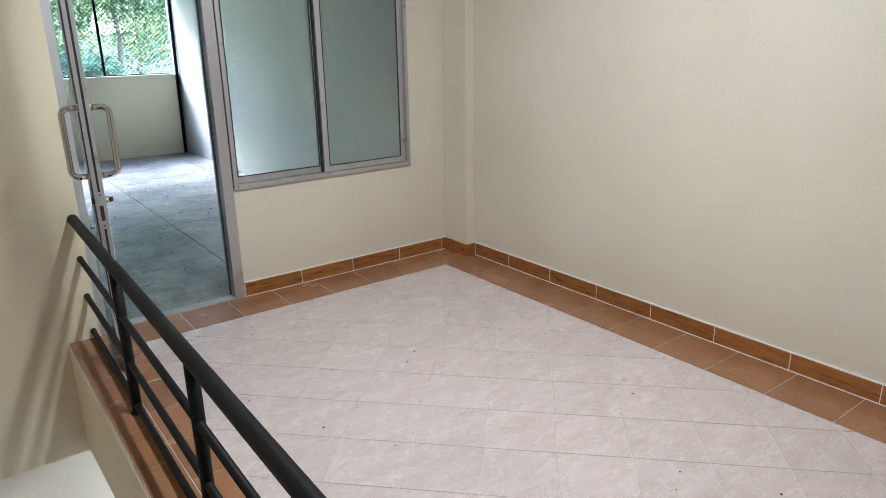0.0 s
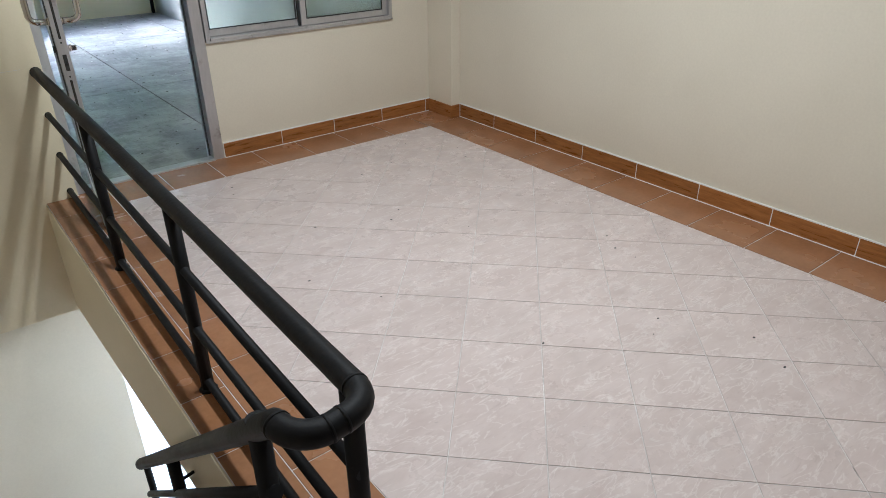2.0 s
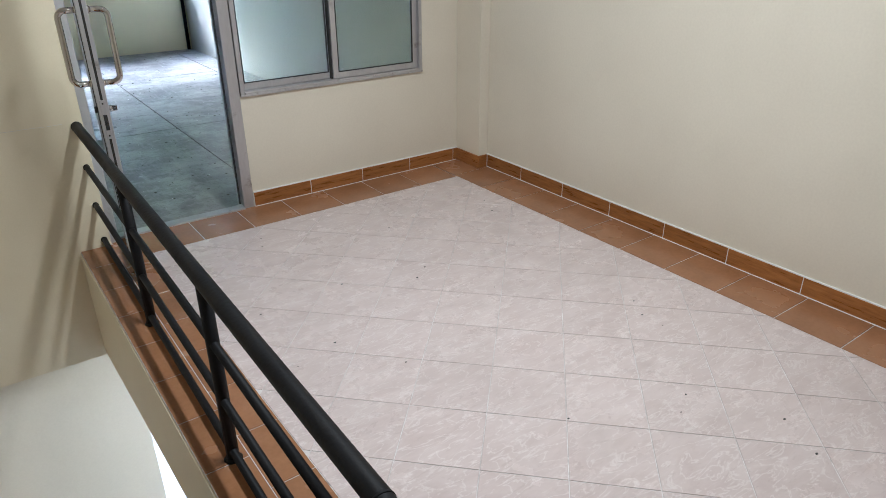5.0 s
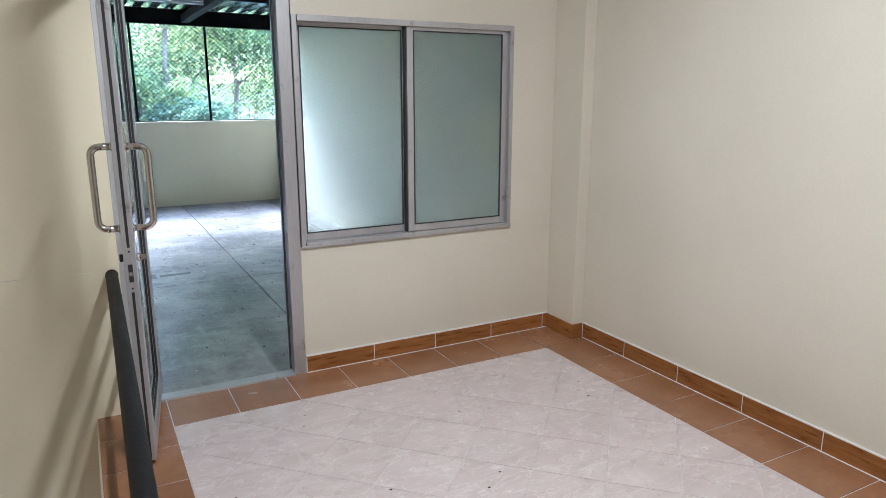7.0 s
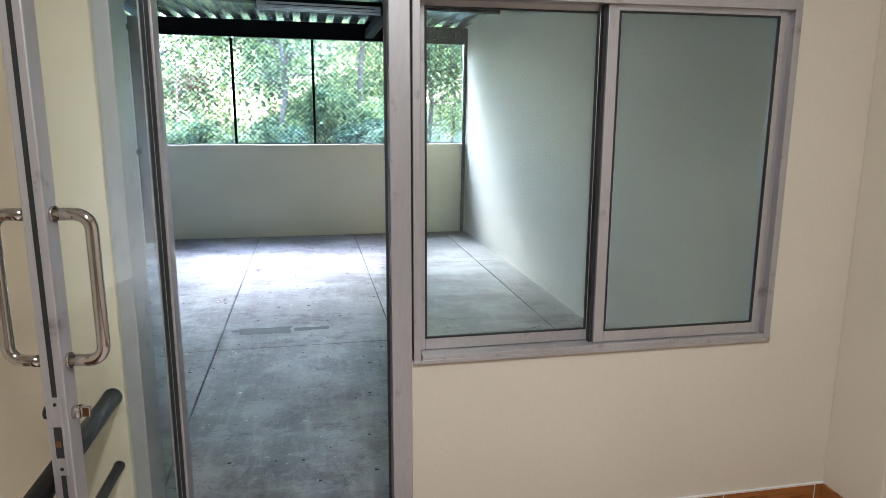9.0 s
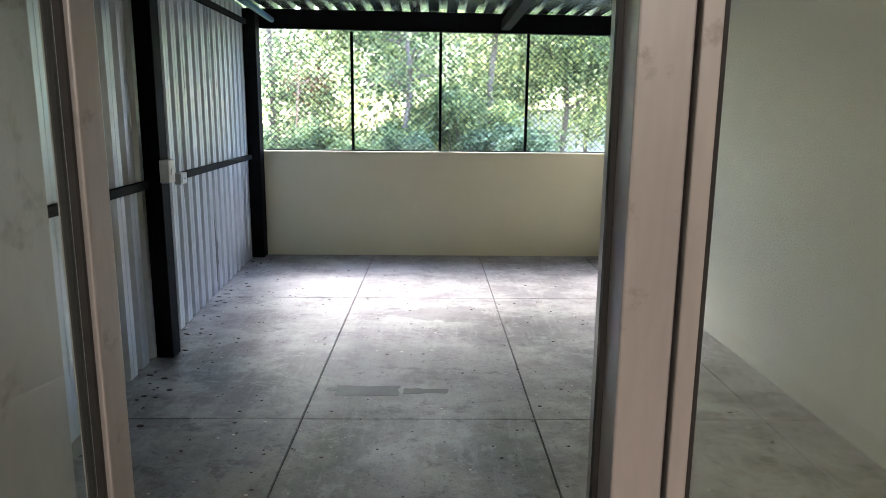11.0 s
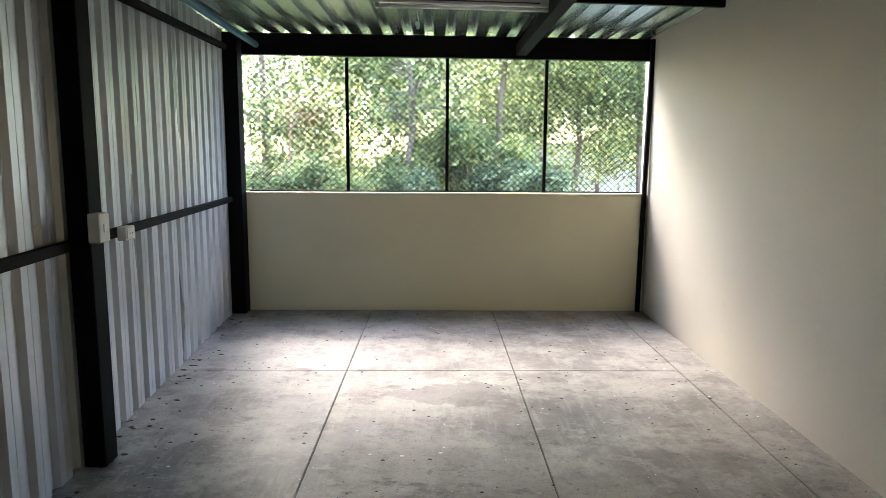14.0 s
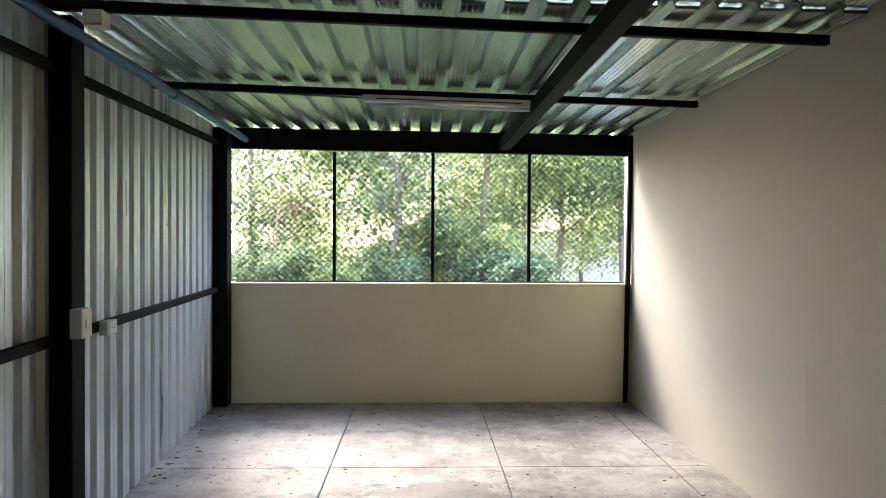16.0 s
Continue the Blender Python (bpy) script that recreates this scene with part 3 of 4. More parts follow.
for s in (1, -1):
    for u in (STW, LEAF_L - STW - 0.006):
        leaf_part("gasket", B(u, u + 0.006, s * 0.004, s * 0.014, 0.115, DZ - 0.08), GASKET, leaf)
    leaf_part("gasket", B(STW, LEAF_L - STW, s * 0.004, s * 0.014, 0.115, 0.121), GASKET, leaf)
    y0, y1 = s * LT, s * (LT + 0.074)
    uc = LEAF_L - 0.028
    R = 0.032
    pts = [(uc, y0, 0.98)] + [tuple(p) for p in arc((uc, y1 - s * R, 0.98 + R), (0, s, 0), (0, 0, 1), R, -90, 0)] + [tuple(p) for p in arc((uc, y1 - s * R, 1.287 - R), (0, s, 0), (0, 0, 1), R, 0, 90)] + [(uc, y0, 1.287)]
    h = leaf_part("pull_handle", tube(bmesh.new(), pts, 0.0130, 16), CHROME, leaf, "polished steel pull handle")
    for z in (0.98, 1.287):
        leaf_part("rose", tube(bmesh.new(), [(uc, y0, z), (uc, y0 + s * 0.006, z)], 0.017, 14), CHROME, h)
    cyl = leaf_part("lock_cylinder", tube(bmesh.new(), [(uc, y0, 0.865), (uc, y0 + s * 0.014, 0.865)], 0.015, 14), CHROME if s > 0 else GASKET, leaf)
    if s > 0:
        leaf_part("thumb_turn", B(uc - 0.004, uc + 0.004, y0 + 0.014, y0 + 0.034, 0.853, 0.877, bevel=0.002), CHROME, cyl)
lock = leaf_part("lock_plate", B(LEAF_L + 0.0, LEAF_L + 0.003, -0.0115, 0.0115, 0.735, 0.91, bevel=0.001), ALU, leaf, "steel lock face plate")
leaf_part("latch_slot", B(LEAF_L + 0.002, LEAF_L + 0.0036, -0.008, 0.008, 0.775, 0.845), GASKET, lock)
leaf_part("latch_bolt", B(LEAF_L + 0.002, LEAF_L + 0.006, -0.006, 0.006, 0.80, 0.815), CHROME, lock)
for z in (0.75, 0.895):
    leaf_part("screw", tube(bmesh.new(), [(LEAF_L + 0.002, 0, z), (LEAF_L + 0.0042, 0, z)], 0.004, 8), GASKET, lock)

# ---- sliding window ----
win = thing("window_1", "aluminium sliding window with greenish glass", "window", kind="structure")
f0, f1 = YF - 0.012, YB - 0.02
part("window_frame", B(WX0, WX0 + 0.024, f0, f1, WZ0, WZ1, bevel=0.002), ALU, win, "aluminium frame, paint-smeared edge")
part("window_frame", B(WX1 - 0.025, WX1, f0, f1, WZ0, WZ1, bevel=0.002), ALU, win)
part("head", B(WX0 + 0.028, WX1 - 0.025, f0, f1, WZ1 - 0.03, WZ1, bevel=0.002), ALU, win)
part("window_sill", B(WX0 + 0.028, WX1 - 0.025, f0, f1, WZ0, WZ0 + 0.022, bevel=0.002), ALU, win)
part("sill_lip", B(WX0 - 0.002, WX1, f0 - 0.004, f0 + 0.002, WZ0 - 0.004, WZ0 + 0.008, bevel=0.001), ALU, win)
for yy in (0.035, 0.070):
    part("track", B(WX1 - 0.042, WX1 - 0.025, YF + yy - 0.018, YF + yy - 0.010, WZ0 + 0.022, WZ1 - 0.03), ALU, win)
    part("track_gap", B(WX1 - 0.029, WX1 - 0.0245, YF + yy - 0.010, YF + yy + 0.006, WZ0 + 0.022, WZ1 - 0.03), GASKET, win)


def sash(x0, x1, yc, left, right):
    s = part("sash", B(x0, x0 + left, yc - 0.012, yc + 0.012, WZ0 + 0.024, WZ1 - 0.03, bevel=0.002), ALU, win, "sliding aluminium sash")
    part("stile", B(x1 - right, x1, yc - 0.012, yc + 0.012, WZ0 + 0.024, WZ1 - 0.03, bevel=0.002), ALU, s)
    part("rail", B(x0 + left, x1 - right, yc - 0.011, yc + 0.011, WZ0 + 0.024, WZ0 + 0.062, bevel=0.002), ALU, s)
    part("rail", B(x0 + left, x1 - right, yc - 0.011, yc + 0.011, WZ1 - 0.048, WZ1 - 0.026, bevel=0.002), ALU, s)
    p = part("pane", B(x0 + left - 0.004, x1 - right + 0.004, yc - 0.0025, yc + 0.0025, WZ0 + 0.058, WZ1 - 0.044), PANE, s, "greenish glass")
    p.visible_shadow = False
    part("gasket", B(x0 + left, x1 - right, yc - 0.0125, yc - 0.003, WZ0 + 0.062, WZ0 + 0.067), GASKET, s)
    part("gasket", B(x0 + left, x1 - right, yc - 0.0125, yc - 0.003, WZ1 - 0.053, WZ1 - 0.048), GASKET, s)
    for xx in (x0 + left, x1 - right - 0.006):
        part("gasket", B(xx, xx + 0.006, yc - 0.0125, yc - 0.003, WZ0 + 0.067, WZ1 - 0.053), GASKET, s)


sash(WX0 + 0.028, 2.06, YF + 0.055, 0.018, 0.04)
part("interlock", B(2.022, 2.0325, YF + 0.018, YF + 0.042, WZ0 + 0.024, WZ1 - 0.028), GASKET, win, "dark gap at the meeting stiles")
sash(2.034, WX1 - 0.043, YF + 0.020, 0.036, 0.022)

# ---- stair railing ----
rail = thing("stair_railing", "black painted steel pipe railing round the stairwell", "railing")
RX, RC, DXR = 0.512, 1.05, 0.322
ZR, RN, RB = 0.677, 0.474, 0.062   # rail height, its place at the newel, elbow radius
slope = 0.865


def rail_x(y):
    return RN + (RX - RN) * (y - RC) / (4.11 - RC)


bend = [tuple(p) for p in arc((RN - RB, RC, ZR), (1, 0, 0), (0, -1, 0), RB, 0, 90, 8)]
bend += [tuple(p) for p in arc((DXR + RB, RC, ZR - 0.004), (0, -1, 0), (-1, 0, 0), RB, 0, 90, 8)]
e = (DXR - 0.017, 2.72, ZR - 0.02 - slope * (2.72 - RC - 0.06))
part("top_rail", tube(bmesh.new(), [(RX, 4.11, ZR), (rail_x(3.0), 3.0, ZR), (rail_x(2.0), 2.0, ZR)] + bend + [(DXR, RC + 0.012, ZR - 0.008), e], 0.0255, 16), RAILPAINT, rail, "thick black pipe handrail")
for p in (bend[0], bend[8], bend[9], bend[-1]):
    i = bend.index(p)
    d = Vector(bend[min(i + 1, len(bend) - 1)]) - Vector(bend[max(i - 1, 0)])
    d.normalize()
    part("weld_seam", tube(bmesh.new(), [Vector(p) - d * 0.003, Vector(p) + d * 0.003], 0.0266, 16), RAILPAINT, rail)
for z in (0.459, 0.245, 0.040):
    part("rail_bar", tube(bmesh.new(), [(RX, 4.11, z), (rail_x(RC), RC, z)], 0.0145, 10), RAILPAINT, rail)
    if z > 0.2:
        part("sloping_bar", tube(bmesh.new(), [(DXR, RC + 0.06, z + 0.005), (e[0], 2.72, e[2] - (ZR - z) + 0.035)], 0.0145, 10), RAILPAINT, rail)
for y in (3.12, 2.08, RC + 0.02):
    p = part("post", tube(bmesh.new(), [(rail_x(y), y, -0.001), (rail_x(y), y, ZR)], 0.0215, 12), RAILPAINT, rail)
    part("weld", tube(bmesh.new(), [(rail_x(y), y, -0.001), (rail_x(y), y, 0.012)], 0.032, 12, r1=0.024), RAILPAINT, p)
for y, zb in ((RC + 0.10, -0.3), (2.08, None), (2.72, None)):
    zt = ZR - 0.06 if y < 1.2 else e[2] + slope * (2.72 - y)
    part("post", tube(bmesh.new(), [(DXR, y, zt - 1.0 if zb is None else zb), (DXR, y, zt)], 0.015 if y > 2.5 else 0.0215, 12), RAILPAINT, rail)
part("stub", tube(bmesh.new(), [(DXR, 2.08, e[2] + slope * 0.64 - 0.14), (DXR + 0.07, 2.08, e[2] + slope * 0.64 - 0.125)], 0.006, 8), RAILPAINT, rail, "bent steel stub")
for z in (ZR, 0.459, 0.245, 0.040):
    part("wall_plate", tube(bmesh.new(), [(RX, 4.100, z), (RX, 4.111, z)], 0.0275 if z == ZR else 0.0165, 12), RAILPAINT, rail)

# ---- lamps and fittings of the terrace ----
lamp = thing("fluorescent_light", "white fluorescent batten under the roof purlin, unlit", "ceiling light")
part("housing", hung(B(0.655, 1.925, 9.335, 9.385, 2.499, 2.547, bevel=0.004)), ENAMEL, lamp)
part("tube", hung(tube(bmesh.new(), [(0.69, 9.36, 2.479), (1.89, 9.36, 2.479)], 0.013, 12)), TUBEGLASS, lamp, "white glass tube")
for x in (0.672, 1.908):
    part("socket", hung(B(x - 0.012, x + 0.012, 9.343, 9.377, 2.462, 2.498, bevel=0.003)), ENAMEL, lamp)
part("cover_slot", hung(B(0.75, 1.80, 9.3335, 9.336, 2.516, 2.524)), GASKET, lamp)
tagged(part("lamp_cable", hung(tube(bmesh.new(), [(-0.55, 9.37, 2.544), (0.0, 9.37, 2.540), (0.66, 9.36, 2.524)], 0.006, 6)), GASKET), "black cable along the purlin to the lamp", "cable")

pipe = thing("water_pipe", "blue plastic water pipe under the roof edge", "pipe")
part("pipe", tube(bmesh.new(), [(-0.645, 11.05, 2.50), (-0.60, 8.4, 2.505), (-0.53, 4.35, 2.51)], 0.029, 12), BLUE, pipe)
for y in (9.0, 7.0):
    part("coupling", tube(bmesh.new(), [(-0.60 - 0.017 * (y - 8.4), y, 2.505), (-0.6014 - 0.017 * (y - 8.4), y + 0.08, 2.505)], 0.034, 12), BLUE, pipe)

sw = thing("switch_box", "cream plastic switch box on the steel post", "switch")
part("body", B(-0.585, -0.525, 7.61, 7.71, 1.045, 1.187, bevel=0.006), WHITE, sw)
part("rocker", B(-0.526, -0.520, 7.645, 7.675, 1.095, 1.135, bevel=0.002), ENAMEL, sw)
so = thing("socket_box", "cream plastic socket box on the wall girt", "socket")
part("body", B(wall_x(8.24) + 0.05, wall_x(8.24) + 0.10, 8.15, 8.27, 0.985, 1.065, bevel=0.006), WHITE, so)
part("face", B(wall_x(8.24) + 0.10, wall_x(8.24) + 0.104, 8.165, 8.255, 0.997, 1.053, bevel=0.002), ENAMEL, so)
for y in (8.195, 8.225):
    part("socket_hole", tube(bmesh.new(), [(wall_x(8.24) + 0.103, y, 1.025), (wall_x(8.24) + 0.106, y, 1.025)], 0.004, 8), GASKET, so)
tagged(part("switch_cable", tube(bmesh.new(), [(-0.56, 7.72, 1.06), (-0.62, 7.80, 1.05), (-0.70, 7.95, 1.035), (-0.72, 8.16, 1.03)], 0.008, 8), GASKET), "black cable from switch to socket along the girt", "cable")
jb = thing("junction_box", "grey junction box near the roof edge", "junction box")
part("body", B(-0.47, -0.38, 7.50, 7.59, 2.492, 2.564, bevel=0.005), WHITE, jb)
part("lid", B(-0.463, -0.387, 7.497, 7.5005, 2.499, 2.557, bevel=0.001), ENAMEL, jb, "grey cover plate")

# ---- outside ----
g = bmesh.new()
N = 24
verts = [[g.verts.new((x, y, -3.4 + 0.15 * noise.noise((x * 0.2, y * 0.2, 0)) if 11 < y < 60 else -3.4)) for x in [(-1) ** (i < N / 2) * 400 * abs(i / N * 2 - 1) ** 2.5 for i in range(N + 1)]] for y in [-300 + 0 * k if k == 0 else 11.5 + 400 * (k / N) ** 2.5 for k in range(N + 1)]]
for i in range(N):
    for j in range(N):
        g.faces.new((verts[i][j], verts[i][j + 1], verts[i + 1][j + 1], verts[i + 1][j]))
structure("ground", g, SOIL, "dark leaf-littered ground under the trees", "ground")

RNG = random.Random(5)


def leaf_cloud(name, centres, count, size, mat, parent, rng, droop=0.4):
    """One mesh of folded leaves scattered in lumps round the given centres."""
    g = np.random.default_rng(rng.randrange(10 ** 6))
    pick = g.integers(0, len(centres), count)
    c = np.array([p for p, r in centres])[pick]
    rad = np.array([r for p, r in centres])[pick]

    def unit(v):
        return v / np.linalg.norm(v, axis=1, keepdims=True)
    p = c + unit(g.normal(size=(count, 3)) * (1, 1, 0.8)) * (rad * g.random(count) ** 0.45)[:, None]
    s = (size * g.uniform(0.6, 1.4, count))[:, None]
    t = unit(g.normal(size=(count, 3)) * (1, 1, 0.6) - (0, 0, droop))
    w = unit(np.cross(t, g.normal(size=(count, 3)) * (0.5, 0.5, 0) + (0, 0, 1))) * s * 0.26
    up = unit(np.cross(w, t)) * s * 0.07
    verts = np.stack([p, p + t * s * 0.4 + w + up, p + t * s, p + t * s * 0.4 - w + up], 1).reshape(-1, 3)
    k = np.arange(count)[:, None] * 4
    faces = np.concatenate([k + (0, 1, 2), k + (0, 2, 3)], 1).reshape(-1, 3)
    me = bpy.data.meshes.new(name)
    me.from_pydata(verts.tolist(), [], faces.tolist())
    me.materials.append(mat)
    ob = new(name, me)
    ob.parent = parent
    return ob


def tree(x, y, height, crown_r, n_leaves, leaf, mat, label, rng, lean=0.0, bark=BARK, trunk_r=0.11, low=0.24):
    t = thing("tree", label, "tree", "trees behind the terrace")
    bm = bmesh.new()
    z0 = -3.45
    pts = [(x + lean * k + 0.1 * rng.uniform(-1, 1) * (k > 0), y + 0.1 * rng.uniform(-1, 1), z0 + height * k) for k in (0, 0.2, 0.4, 0.6, 0.8, 1.0)]
    tube(bm, pts, trunk_r, 8, r1=trunk_r * 0.2)
    centres = []
    for i in range(13):
        k = rng.uniform(low, 1.0)
        j = min(4, int(k * 5))
        base = Vector(pts[j]).lerp(Vector(pts[j + 1]), k * 5 - j)
        ang, reach = rng.uniform(0, 2 * math.pi), crown_r * rng.uniform(0.5, 1.0) * (1.15 - 0.5 * k)
        tip = base + Vector((math.cos(ang) * reach, math.sin(ang) * reach, rng.uniform(0.1, 0.5) * reach))
        mid = base.lerp(tip, 0.5) + Vector((0, 0, 0.12 * reach))
        tube(bm, [base, mid, tip], trunk_r * 0.35, 5, r1=0.008)
        for f in (0.45, 0.75, 1.0):
            q = base.lerp(tip, f) + Vector((rng.uniform(-0.2, 0.2), rng.uniform(-0.2, 0.2), rng.uniform(0, 0.2)))
            centres.append((tuple(q), crown_r * rng.uniform(0.28, 0.62)))
            for _ in range(2):
                e = q + Vector((rng.uniform(-1, 1), rng.uniform(-1, 1), rng.uniform(-0.3, 0.8))) * 0.45
                tube(bm, [q, e], 0.010, 4, r1=0.003)
    part("trunk", bm, bark, t)
    leaf_cloud("crown", centres, int(n_leaves * 1.65), leaf * 0.82, mat, t, rng)
    return t


def shrub(x, y, z, r, n_leaves, leaf, mat, label, rng):
    t = thing("shrub", label, "shrub", "shrubs behind the terrace")
    bm = bmesh.new()
    centres = []
    for i in range(9):
        a = rng.uniform(0, 2 * math.pi)
        tip = (x + math.cos(a) * r * rng.uniform(0.2, 0.9), y + math.sin(a) * r * rng.uniform(0.2, 0.8), z + r * rng.uniform(-0.5, 0.7))
        tube(bm, [(x + rng.uniform(-0.2, 0.2), y, -3.45), (x + (tip[0] - x) * 0.4, y, z - r), tip], 0.025, 5, r1=0.006)
        centres.append((tip, r * rng.uniform(0.3, 0.5)))
    part("stems", bm, BARK, t)
    leaf_cloud("foliage", centres, int(n_leaves * 1.3), leaf * 0.9, mat, t, rng, 0.6)


tree(2.25, 16.2, 9.2, 1.8, 15200, 0.129, LEAF_A, "tree with fresh green leaves and thin limbs", RNG)
tree(0.5, 17.0, 9.4, 2.2, 15200, 0.129, LEAF_A, "leafy tree with a forked grey trunk", RNG, 0.4, trunk_r=0.14)
tree(-1.9, 15.8, 9.0, 1.9, 11000, 0.117, LEAF_A, "slender tree with yellowish green leaves", RNG, 0.2)
tree(5.0, 17.5, 8.6, 2.0, 8800, 0.129, LEAF_A, "tree with light green leaves against the sky", RNG, low=0.58)
tree(-4.0, 18.0, 9.6, 2.3, 12000, 0.139, LEAF_B, "dense dark green tree by the fence", RNG)
tree(2.0, 21.5, 7.6, 2.6, 11220, 0.161, LEAF_B, "tall dark green tree behind the others", RNG)
tree(-1.2, 22.5, 7.6, 2.6, 11220, 0.161, LEAF_A, "tall light green tree behind the others", RNG)
tree(-4.6, 23.5, 7.6, 2.6, 8976, 0.161, LEAF_A, "tall light green tree behind the others", RNG)
tree(5.6, 23.0, 7.0, 2.4, 6732, 0.161, LEAF_A, "tall light green tree behind the others", RNG, low=0.62)
tree(0.3, 14.6, 6.6, 1.3, 1320, 0.131, LEAF_A, "thin-crowned tree with a bare leaning trunk", RNG, 0.45, trunk_r=0.12, low=0.65)
tree(-1.1, 14.2, 5.8, 1.0, 1500, 0.107, LEAF_C, "half-bare tree with reddish dry twigs", RNG, 0.1, DRY, 0.05)
tree(4.0, 18.6, 8.6, 2.0, 8000, 0.13, LEAF_A, "tree with light green leaves near the yard wall", RNG, low=0.56)
tree(3.4, 21.5, 7.2, 2.0, 7000, 0.15, LEAF_A, "light green tree in front of the yard wall", RNG, low=0.60)
for x, y, z, r, m in ((-0.7, 13.6, 0.6, 0.8, LEAF_A), (1.0, 13.8, 0.6, 0.75, LEAF_B), (2.1, 13.6, 0.65, 0.75, LEAF_B), (0.2, 14.8, 1.0, 0.9, LEAF_A), (3.2, 14.6, 0.35, 0.6, LEAF_A), (-1.9, 14.2, 0.8, 0.9, LEAF_A), (1.7, 15.0, 1.2, 0.9, LEAF_A)):
    shrub(x, y, z, r, 4600, 0.12, m, "dense blue-green shrub under the trees" if m is LEAF_B else "bright green shrub under the trees", RNG)

yard_wall = thing("yard_wall", "pale grey rendered wall with a dark ledge behind the trees", "wall")
part("wall", B(1.2, 14.0, 25.2, 25.5, -3.6, 1.08, bevel=0.02), STONE, yard_wall)
part("ledge", B(1.1, 14.1, 25.1, 25.6, 1.08, 1.14, bevel=0.015), TILEROOF, yard_wall, "dark weathered ledge")
part("upper_wall", B(1.2, 14.0, 25.25, 25.5, 1.14, 1.75, bevel=0.02), STONE, yard_wall, "stained upper course")
part("coping", B(1.1, 14.1, 25.15, 25.6, 1.75, 1.82, bevel=0.015), TILEROOF, yard_wall)

# ---- pieces: skirting, border, floor tiles, slabs ----
skirt = thing("baseboard", "wood-look ceramic skirting tiles along the walls", "baseboard", kind="structure")
TH, HB = 0.010, 0.090
cuts = [1.408, 1.800, 2.190, 2.580, 2.970, 3.010]
for a, b in zip(cuts, cuts[1:]):
    part("skirting_tile", B(a + 0.002, b - 0.002, YF - TH, YF, 0.0, HB, bevel=0.0015), WOODTILE, skirt)
part("skirting_tile", B(3.01 - TH, 3.01, 3.915 - TH, YF - TH - 0.002, 0.0, HB, bevel=0.0015), WOODTILE, skirt)
part("skirting_tile", B(3.012, XR - TH, 3.915 - TH, 3.915, 0.0, HB, bevel=0.0015), WOODTILE, skirt)
y = 3.902
edges = [y] + [3.137 + 0.3985 * k for k in (1, 0, -1, -2, -3, -4, -5, -6, -7, -8, -9, -10, -11, -12, -13, -14)]
for b, a in zip(edges, edges[1:]):
    part("skirting_tile", B(XR - TH, XR, a + 0.002, b - 0.002, 0.0, HB, bevel=0.0015), WOODTILE, skirt)
structure("baseboard_grout", B(XR - 0.0088, XR - 0.0005, -3.0, 3.915, -0.01, HB + 0.006), CEIL, "white grout line along the skirting", "trim")
structure("baseboard_grout_front", B(1.408, 3.01, YF - 0.0088, YF - 0.0005, -0.01, HB + 0.006), CEIL, "white grout line along the skirting", "trim")

structure("baseboard_bead", B(XR - TH - 0.005, XR - TH, -3.0, 3.90, -0.001, 0.003), CEIL, "white grout bead at the floor", "trim")
structure("baseboard_bead_front", B(1.408, 2.998, YF - TH - 0.005, YF - TH, -0.001, 0.003), CEIL, "white grout bead at the floor", "trim")

G = 0.0016
BX0, BX1, BY1 = 0.69, 2.775, 3.862


def tile(name, outline, z, mat, parent, thick=0.0015):
    if len(outline) < 3:
        return
    area = abs(sum(p[0] * q[1] - q[0] * p[1] for p, q in zip(outline, outline[1:] + outline[:1]))) / 2
    if area < 0.0004:
        return
    part(name, prism(bmesh.new(), outline, z - thick, z, 0.0012), mat, parent)


def rect(x0, x1, y0, y1, g=G):
    return [(x0 + g, y0 + g), (x1 - g, y0 + g), (x1 - g, y1 - g), (x0 + g, y1 - g)]


xj = [BX0 + 0.2968 * k for k in range(8)] + [BX1]
for a, b in zip(xj, xj[1:]):
    tile("border_tile", rect(a, b, BY1, YF, 0.002), 0.0, BROWN, floor)
yj = [YF, 3.89] + [1.2 + 0.2985 * k for k in range(8, -15, -1)]
for b, a in zip(yj, yj[1:]):
    tile("border_tile", rect(BX1, XR, a, b, 0.002), 0.0, BROWN, floor)
for x0, x1, off in ((XS, 0.535, 0.05), (0.535, BX0, 0.17)):
    y = 4.11
    while y > YS:
        y1 = max(YS, y - (0.3 if y < 4.1 else 0.3 - off))
        tile("border_tile", rect(x0, x1, y1, y), 0.0, BROWN, floor)
        y = y1
tile("border_tile", rect(0.548, BX0, 4.11, YF), 0.0, BROWN, floor)
U, V, O = Vector((0.2025, -0.2045)), Vector((0.2010, 0.2085)), Vector((1.117, 1.136))
for i in range(-16, 20):
    for j in range(-14, 16):
        c = O + U * i + V * j
        q = [c, c + U, c + U + V, c + V]
        m = sum(q, Vector((0, 0))) / 4
        k = 1 - 2 * G / 0.288
        q = [tuple(m + (p - m) * k) for p in q]
        tile("floor_tile", clip(q, BX0 + G, BX1 - G, -1.0, BY1 - G), 0.0, PINK, floor)
tile("floor_tile", rect(-1.2, BX1, -3.0, -1.002), 0.0, PINK, floor)
tile("floor_tile", rect(-1.2, BX0, -1.0, YS), 0.0, PINK, floor)

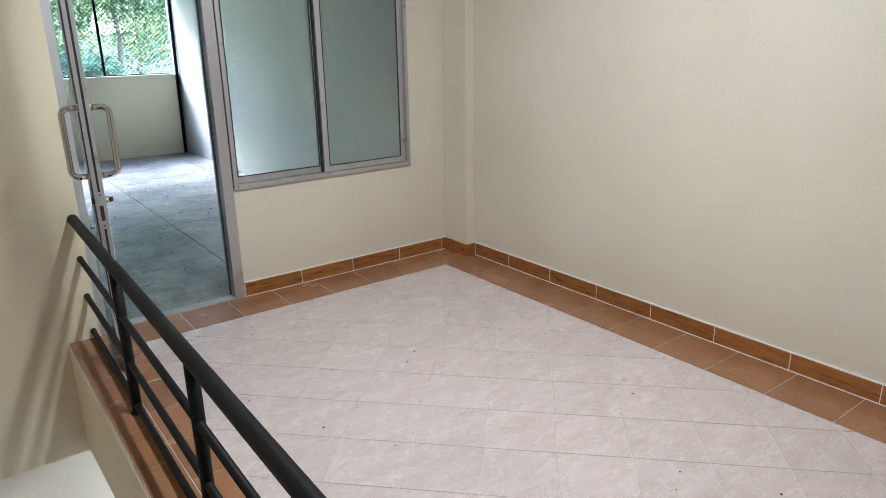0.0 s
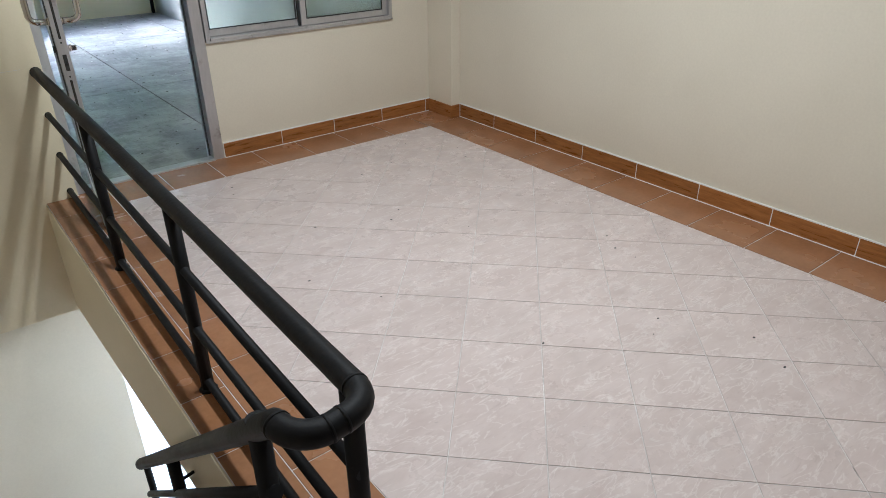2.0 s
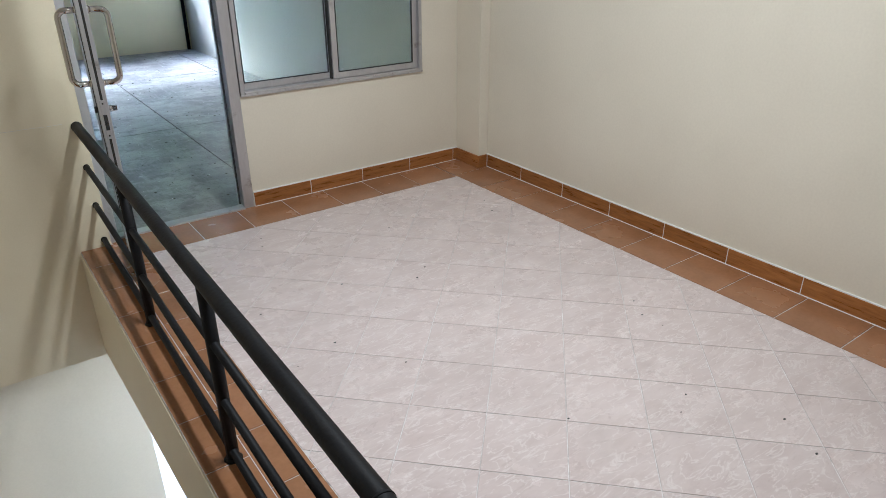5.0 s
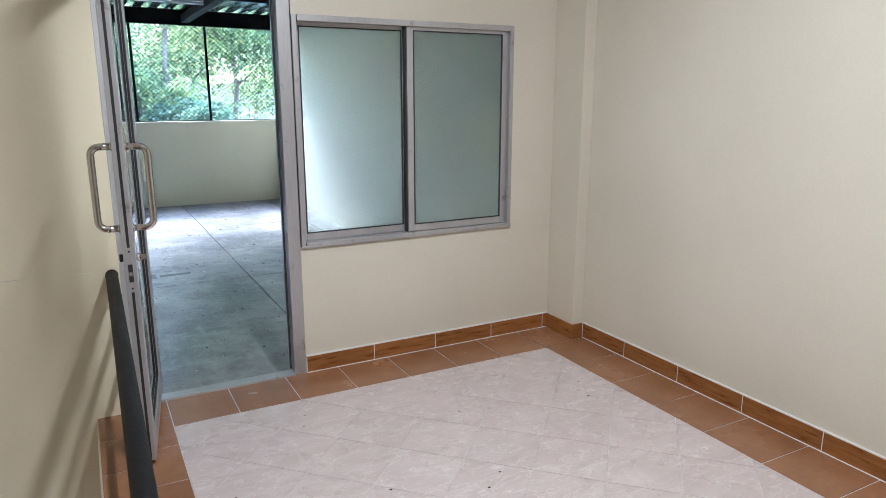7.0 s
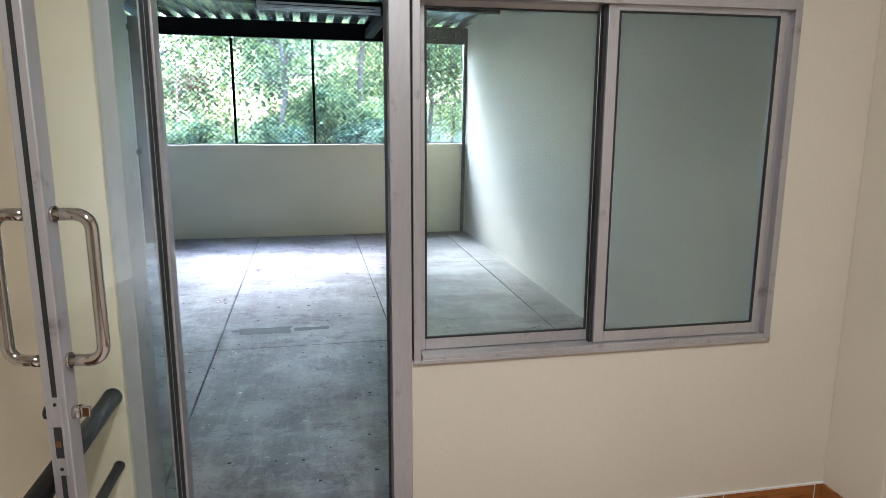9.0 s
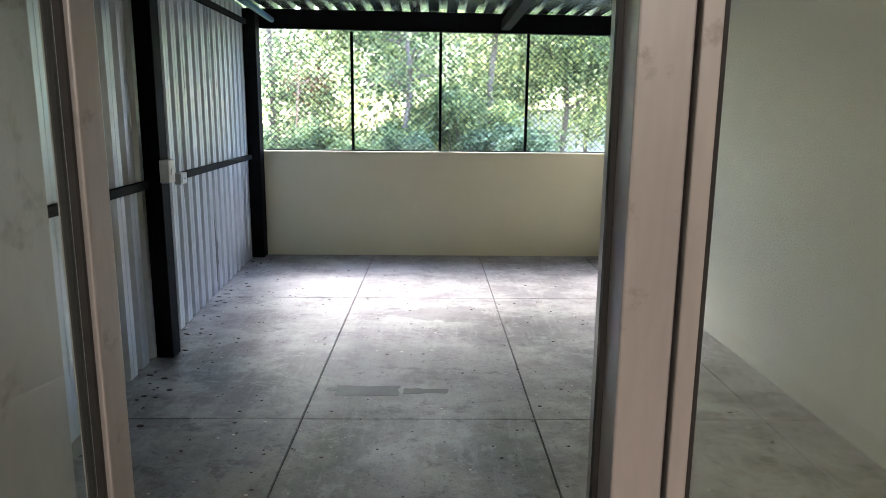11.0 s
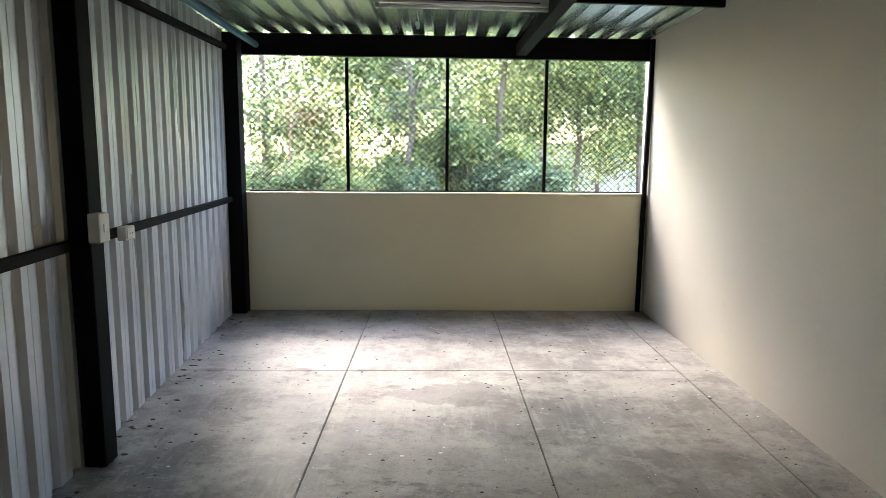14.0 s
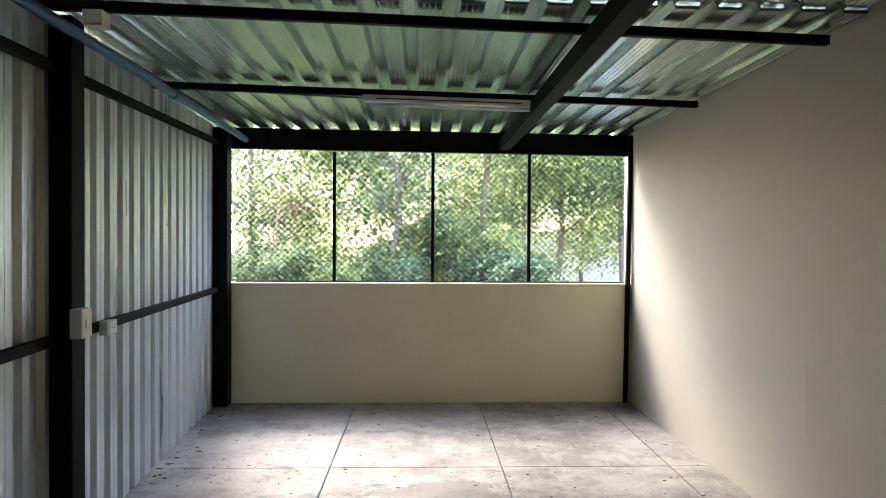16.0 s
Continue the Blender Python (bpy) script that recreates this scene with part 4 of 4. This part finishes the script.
terrace_floor = thing("terrace_floor", "worn grey concrete slab floor with dark joints", "floor", kind="structure")
gx = [TX0 - 0.06, 0.43, 1.659, 2.88, TX1]
gy = [YB, 6.72, 9.19, TY1]
for x0, x1 in zip(gx, gx[1:]):
    for y0, y1 in zip(gy, gy[1:]):
        part("concrete_slab", prism(bmesh.new(), rect(x0, x1, y0, y1, 0.0038), ZT - 0.15, ZT, 0.002), CONCRETE, terrace_floor)

patch = thing("mortar_patch", "dark rectangular mortar patch on the concrete", "patch", kind="structure")
rng = random.Random(21)
for x0, x1, y0, y1 in ((0.56, 0.92, 7.03, 7.17), (0.95, 1.20, 7.06, 7.13), (0.50, 0.55, 7.10, 7.15)):
    rim = [(x0 + (x1 - x0) * k / 6, y0) for k in range(6)] + [(x1, y0 + (y1 - y0) * k / 3) for k in range(3)] + [(x1 - (x1 - x0) * k / 6, y1) for k in range(6)] + [(x0, y1 - (y1 - y0) * k / 3) for k in range(3)]
    part("patch", prism(bmesh.new(), [(x + rng.uniform(-0.012, 0.012), y + rng.uniform(-0.01, 0.01)) for x, y in rim], ZT - 0.001, ZT + 0.0012), PATCH, patch)

wc = thing("room_wall_crack", "hairline horizontal crack in the yellowish wall", "crack", kind="structure")
part("crack", tube(bmesh.new(), [(-0.25 + 0.07 * k, 4.1097, 0.70 + 0.006 * noise.noise((k * 1.3, 2, 0))) for k in range(11)], 0.0009, 4), STONE, wc)

cr = thing("wall_cracks", "hairline vertical cracks in the cream terrace wall", "crack", kind="structure")
for y, z0, z1 in ((9.2, 0.19, 0.47), (9.25, 0.62, 0.78), (8.0, 0.45, 0.85)):
    bm = bmesh.new()
    pts = [(TX1 - 0.0005, y + 0.006 * noise.noise((y, k * 1.7, 0)), z0 + (z1 - z0) * k / 10) for k in range(11)]
    tube(bm, pts, 0.0008, 4)
    part("crack", bm, STONE, cr)

bm = bmesh.new()
rng = random.Random(3)
for i in range(26):
    x, y, s = rng.uniform(0.8, 2.7), rng.uniform(0.4, 3.7), rng.uniform(0.003, 0.007)
    prism(bm, [(x + s * math.cos(6.283 * k / 5), y + s * 0.7 * math.sin(6.283 * k / 5)) for k in range(5)], -0.0005, 0.0015)
tagged(part("floor_specks", bm, GASKET), "tiny dark specks on the pink tiles", "debris", kind="stuff")

bm = bmesh.new()
rng = random.Random(8)
for i in range(420):
    x, y, s = rng.uniform(TX0 + 0.05, TX1 - 0.05), rng.uniform(4.4, 11.1), rng.choice((0.005, 0.007, 0.009, 0.014))
    n = rng.choice((3, 4, 5))
    a0 = rng.uniform(0, 6.28)
    prism(bm, [(x + s * rng.uniform(0.5, 1) * math.cos(a0 + 6.283 * k / n), y + s * 0.6 * rng.uniform(0.5, 1) * math.sin(a0 + 6.283 * k / n)) for k in range(n)], ZT - 0.001, ZT + 0.003)
for i in range(60):
    y = rng.uniform(6.0, 10.9)
    x, s = wall_x(y) + 0.04 + abs(rng.gauss(0, 0.12)), rng.choice((0.008, 0.012, 0.018, 0.024))
    a0 = rng.uniform(0, 6.28)
    prism(bm, [(x + s * rng.uniform(0.5, 1) * math.cos(a0 + 1.2566 * k), y + s * 0.6 * rng.uniform(0.5, 1) * math.sin(a0 + 1.2566 * k)) for k in range(5)], ZT - 0.001, ZT + 0.004)
DEBRIS = surface("dry_debris", (0.03, 0.025, 0.02), (0.10, 0.085, 0.06), 0.9, grain=30, stain=3)
tagged(part("floor_debris", bm, DEBRIS), "dark dry leaf crumbs scattered on the concrete", "debris", kind="stuff")

bm = bmesh.new()
rng = random.Random(17)
for i in range(150):
    x, y, s = rng.uniform(TX0 + 0.05, TX1 - 0.05), rng.uniform(4.6, 10.6), rng.choice((0.004, 0.005, 0.008, 0.012))
    n = rng.choice((4, 5, 6))
    a0 = rng.uniform(0, 6.28)
    prism(bm, [(x + s * rng.uniform(0.6, 1) * math.cos(a0 + 6.283 * k / n), y + s * 0.6 * rng.uniform(0.6, 1) * math.sin(a0 + 6.283 * k / n)) for k in range(n)], ZT - 0.001, ZT + 0.003)
tagged(part("floor_chips", bm, CEIL), "small pale paint chips scattered on the concrete", "debris", kind="stuff")
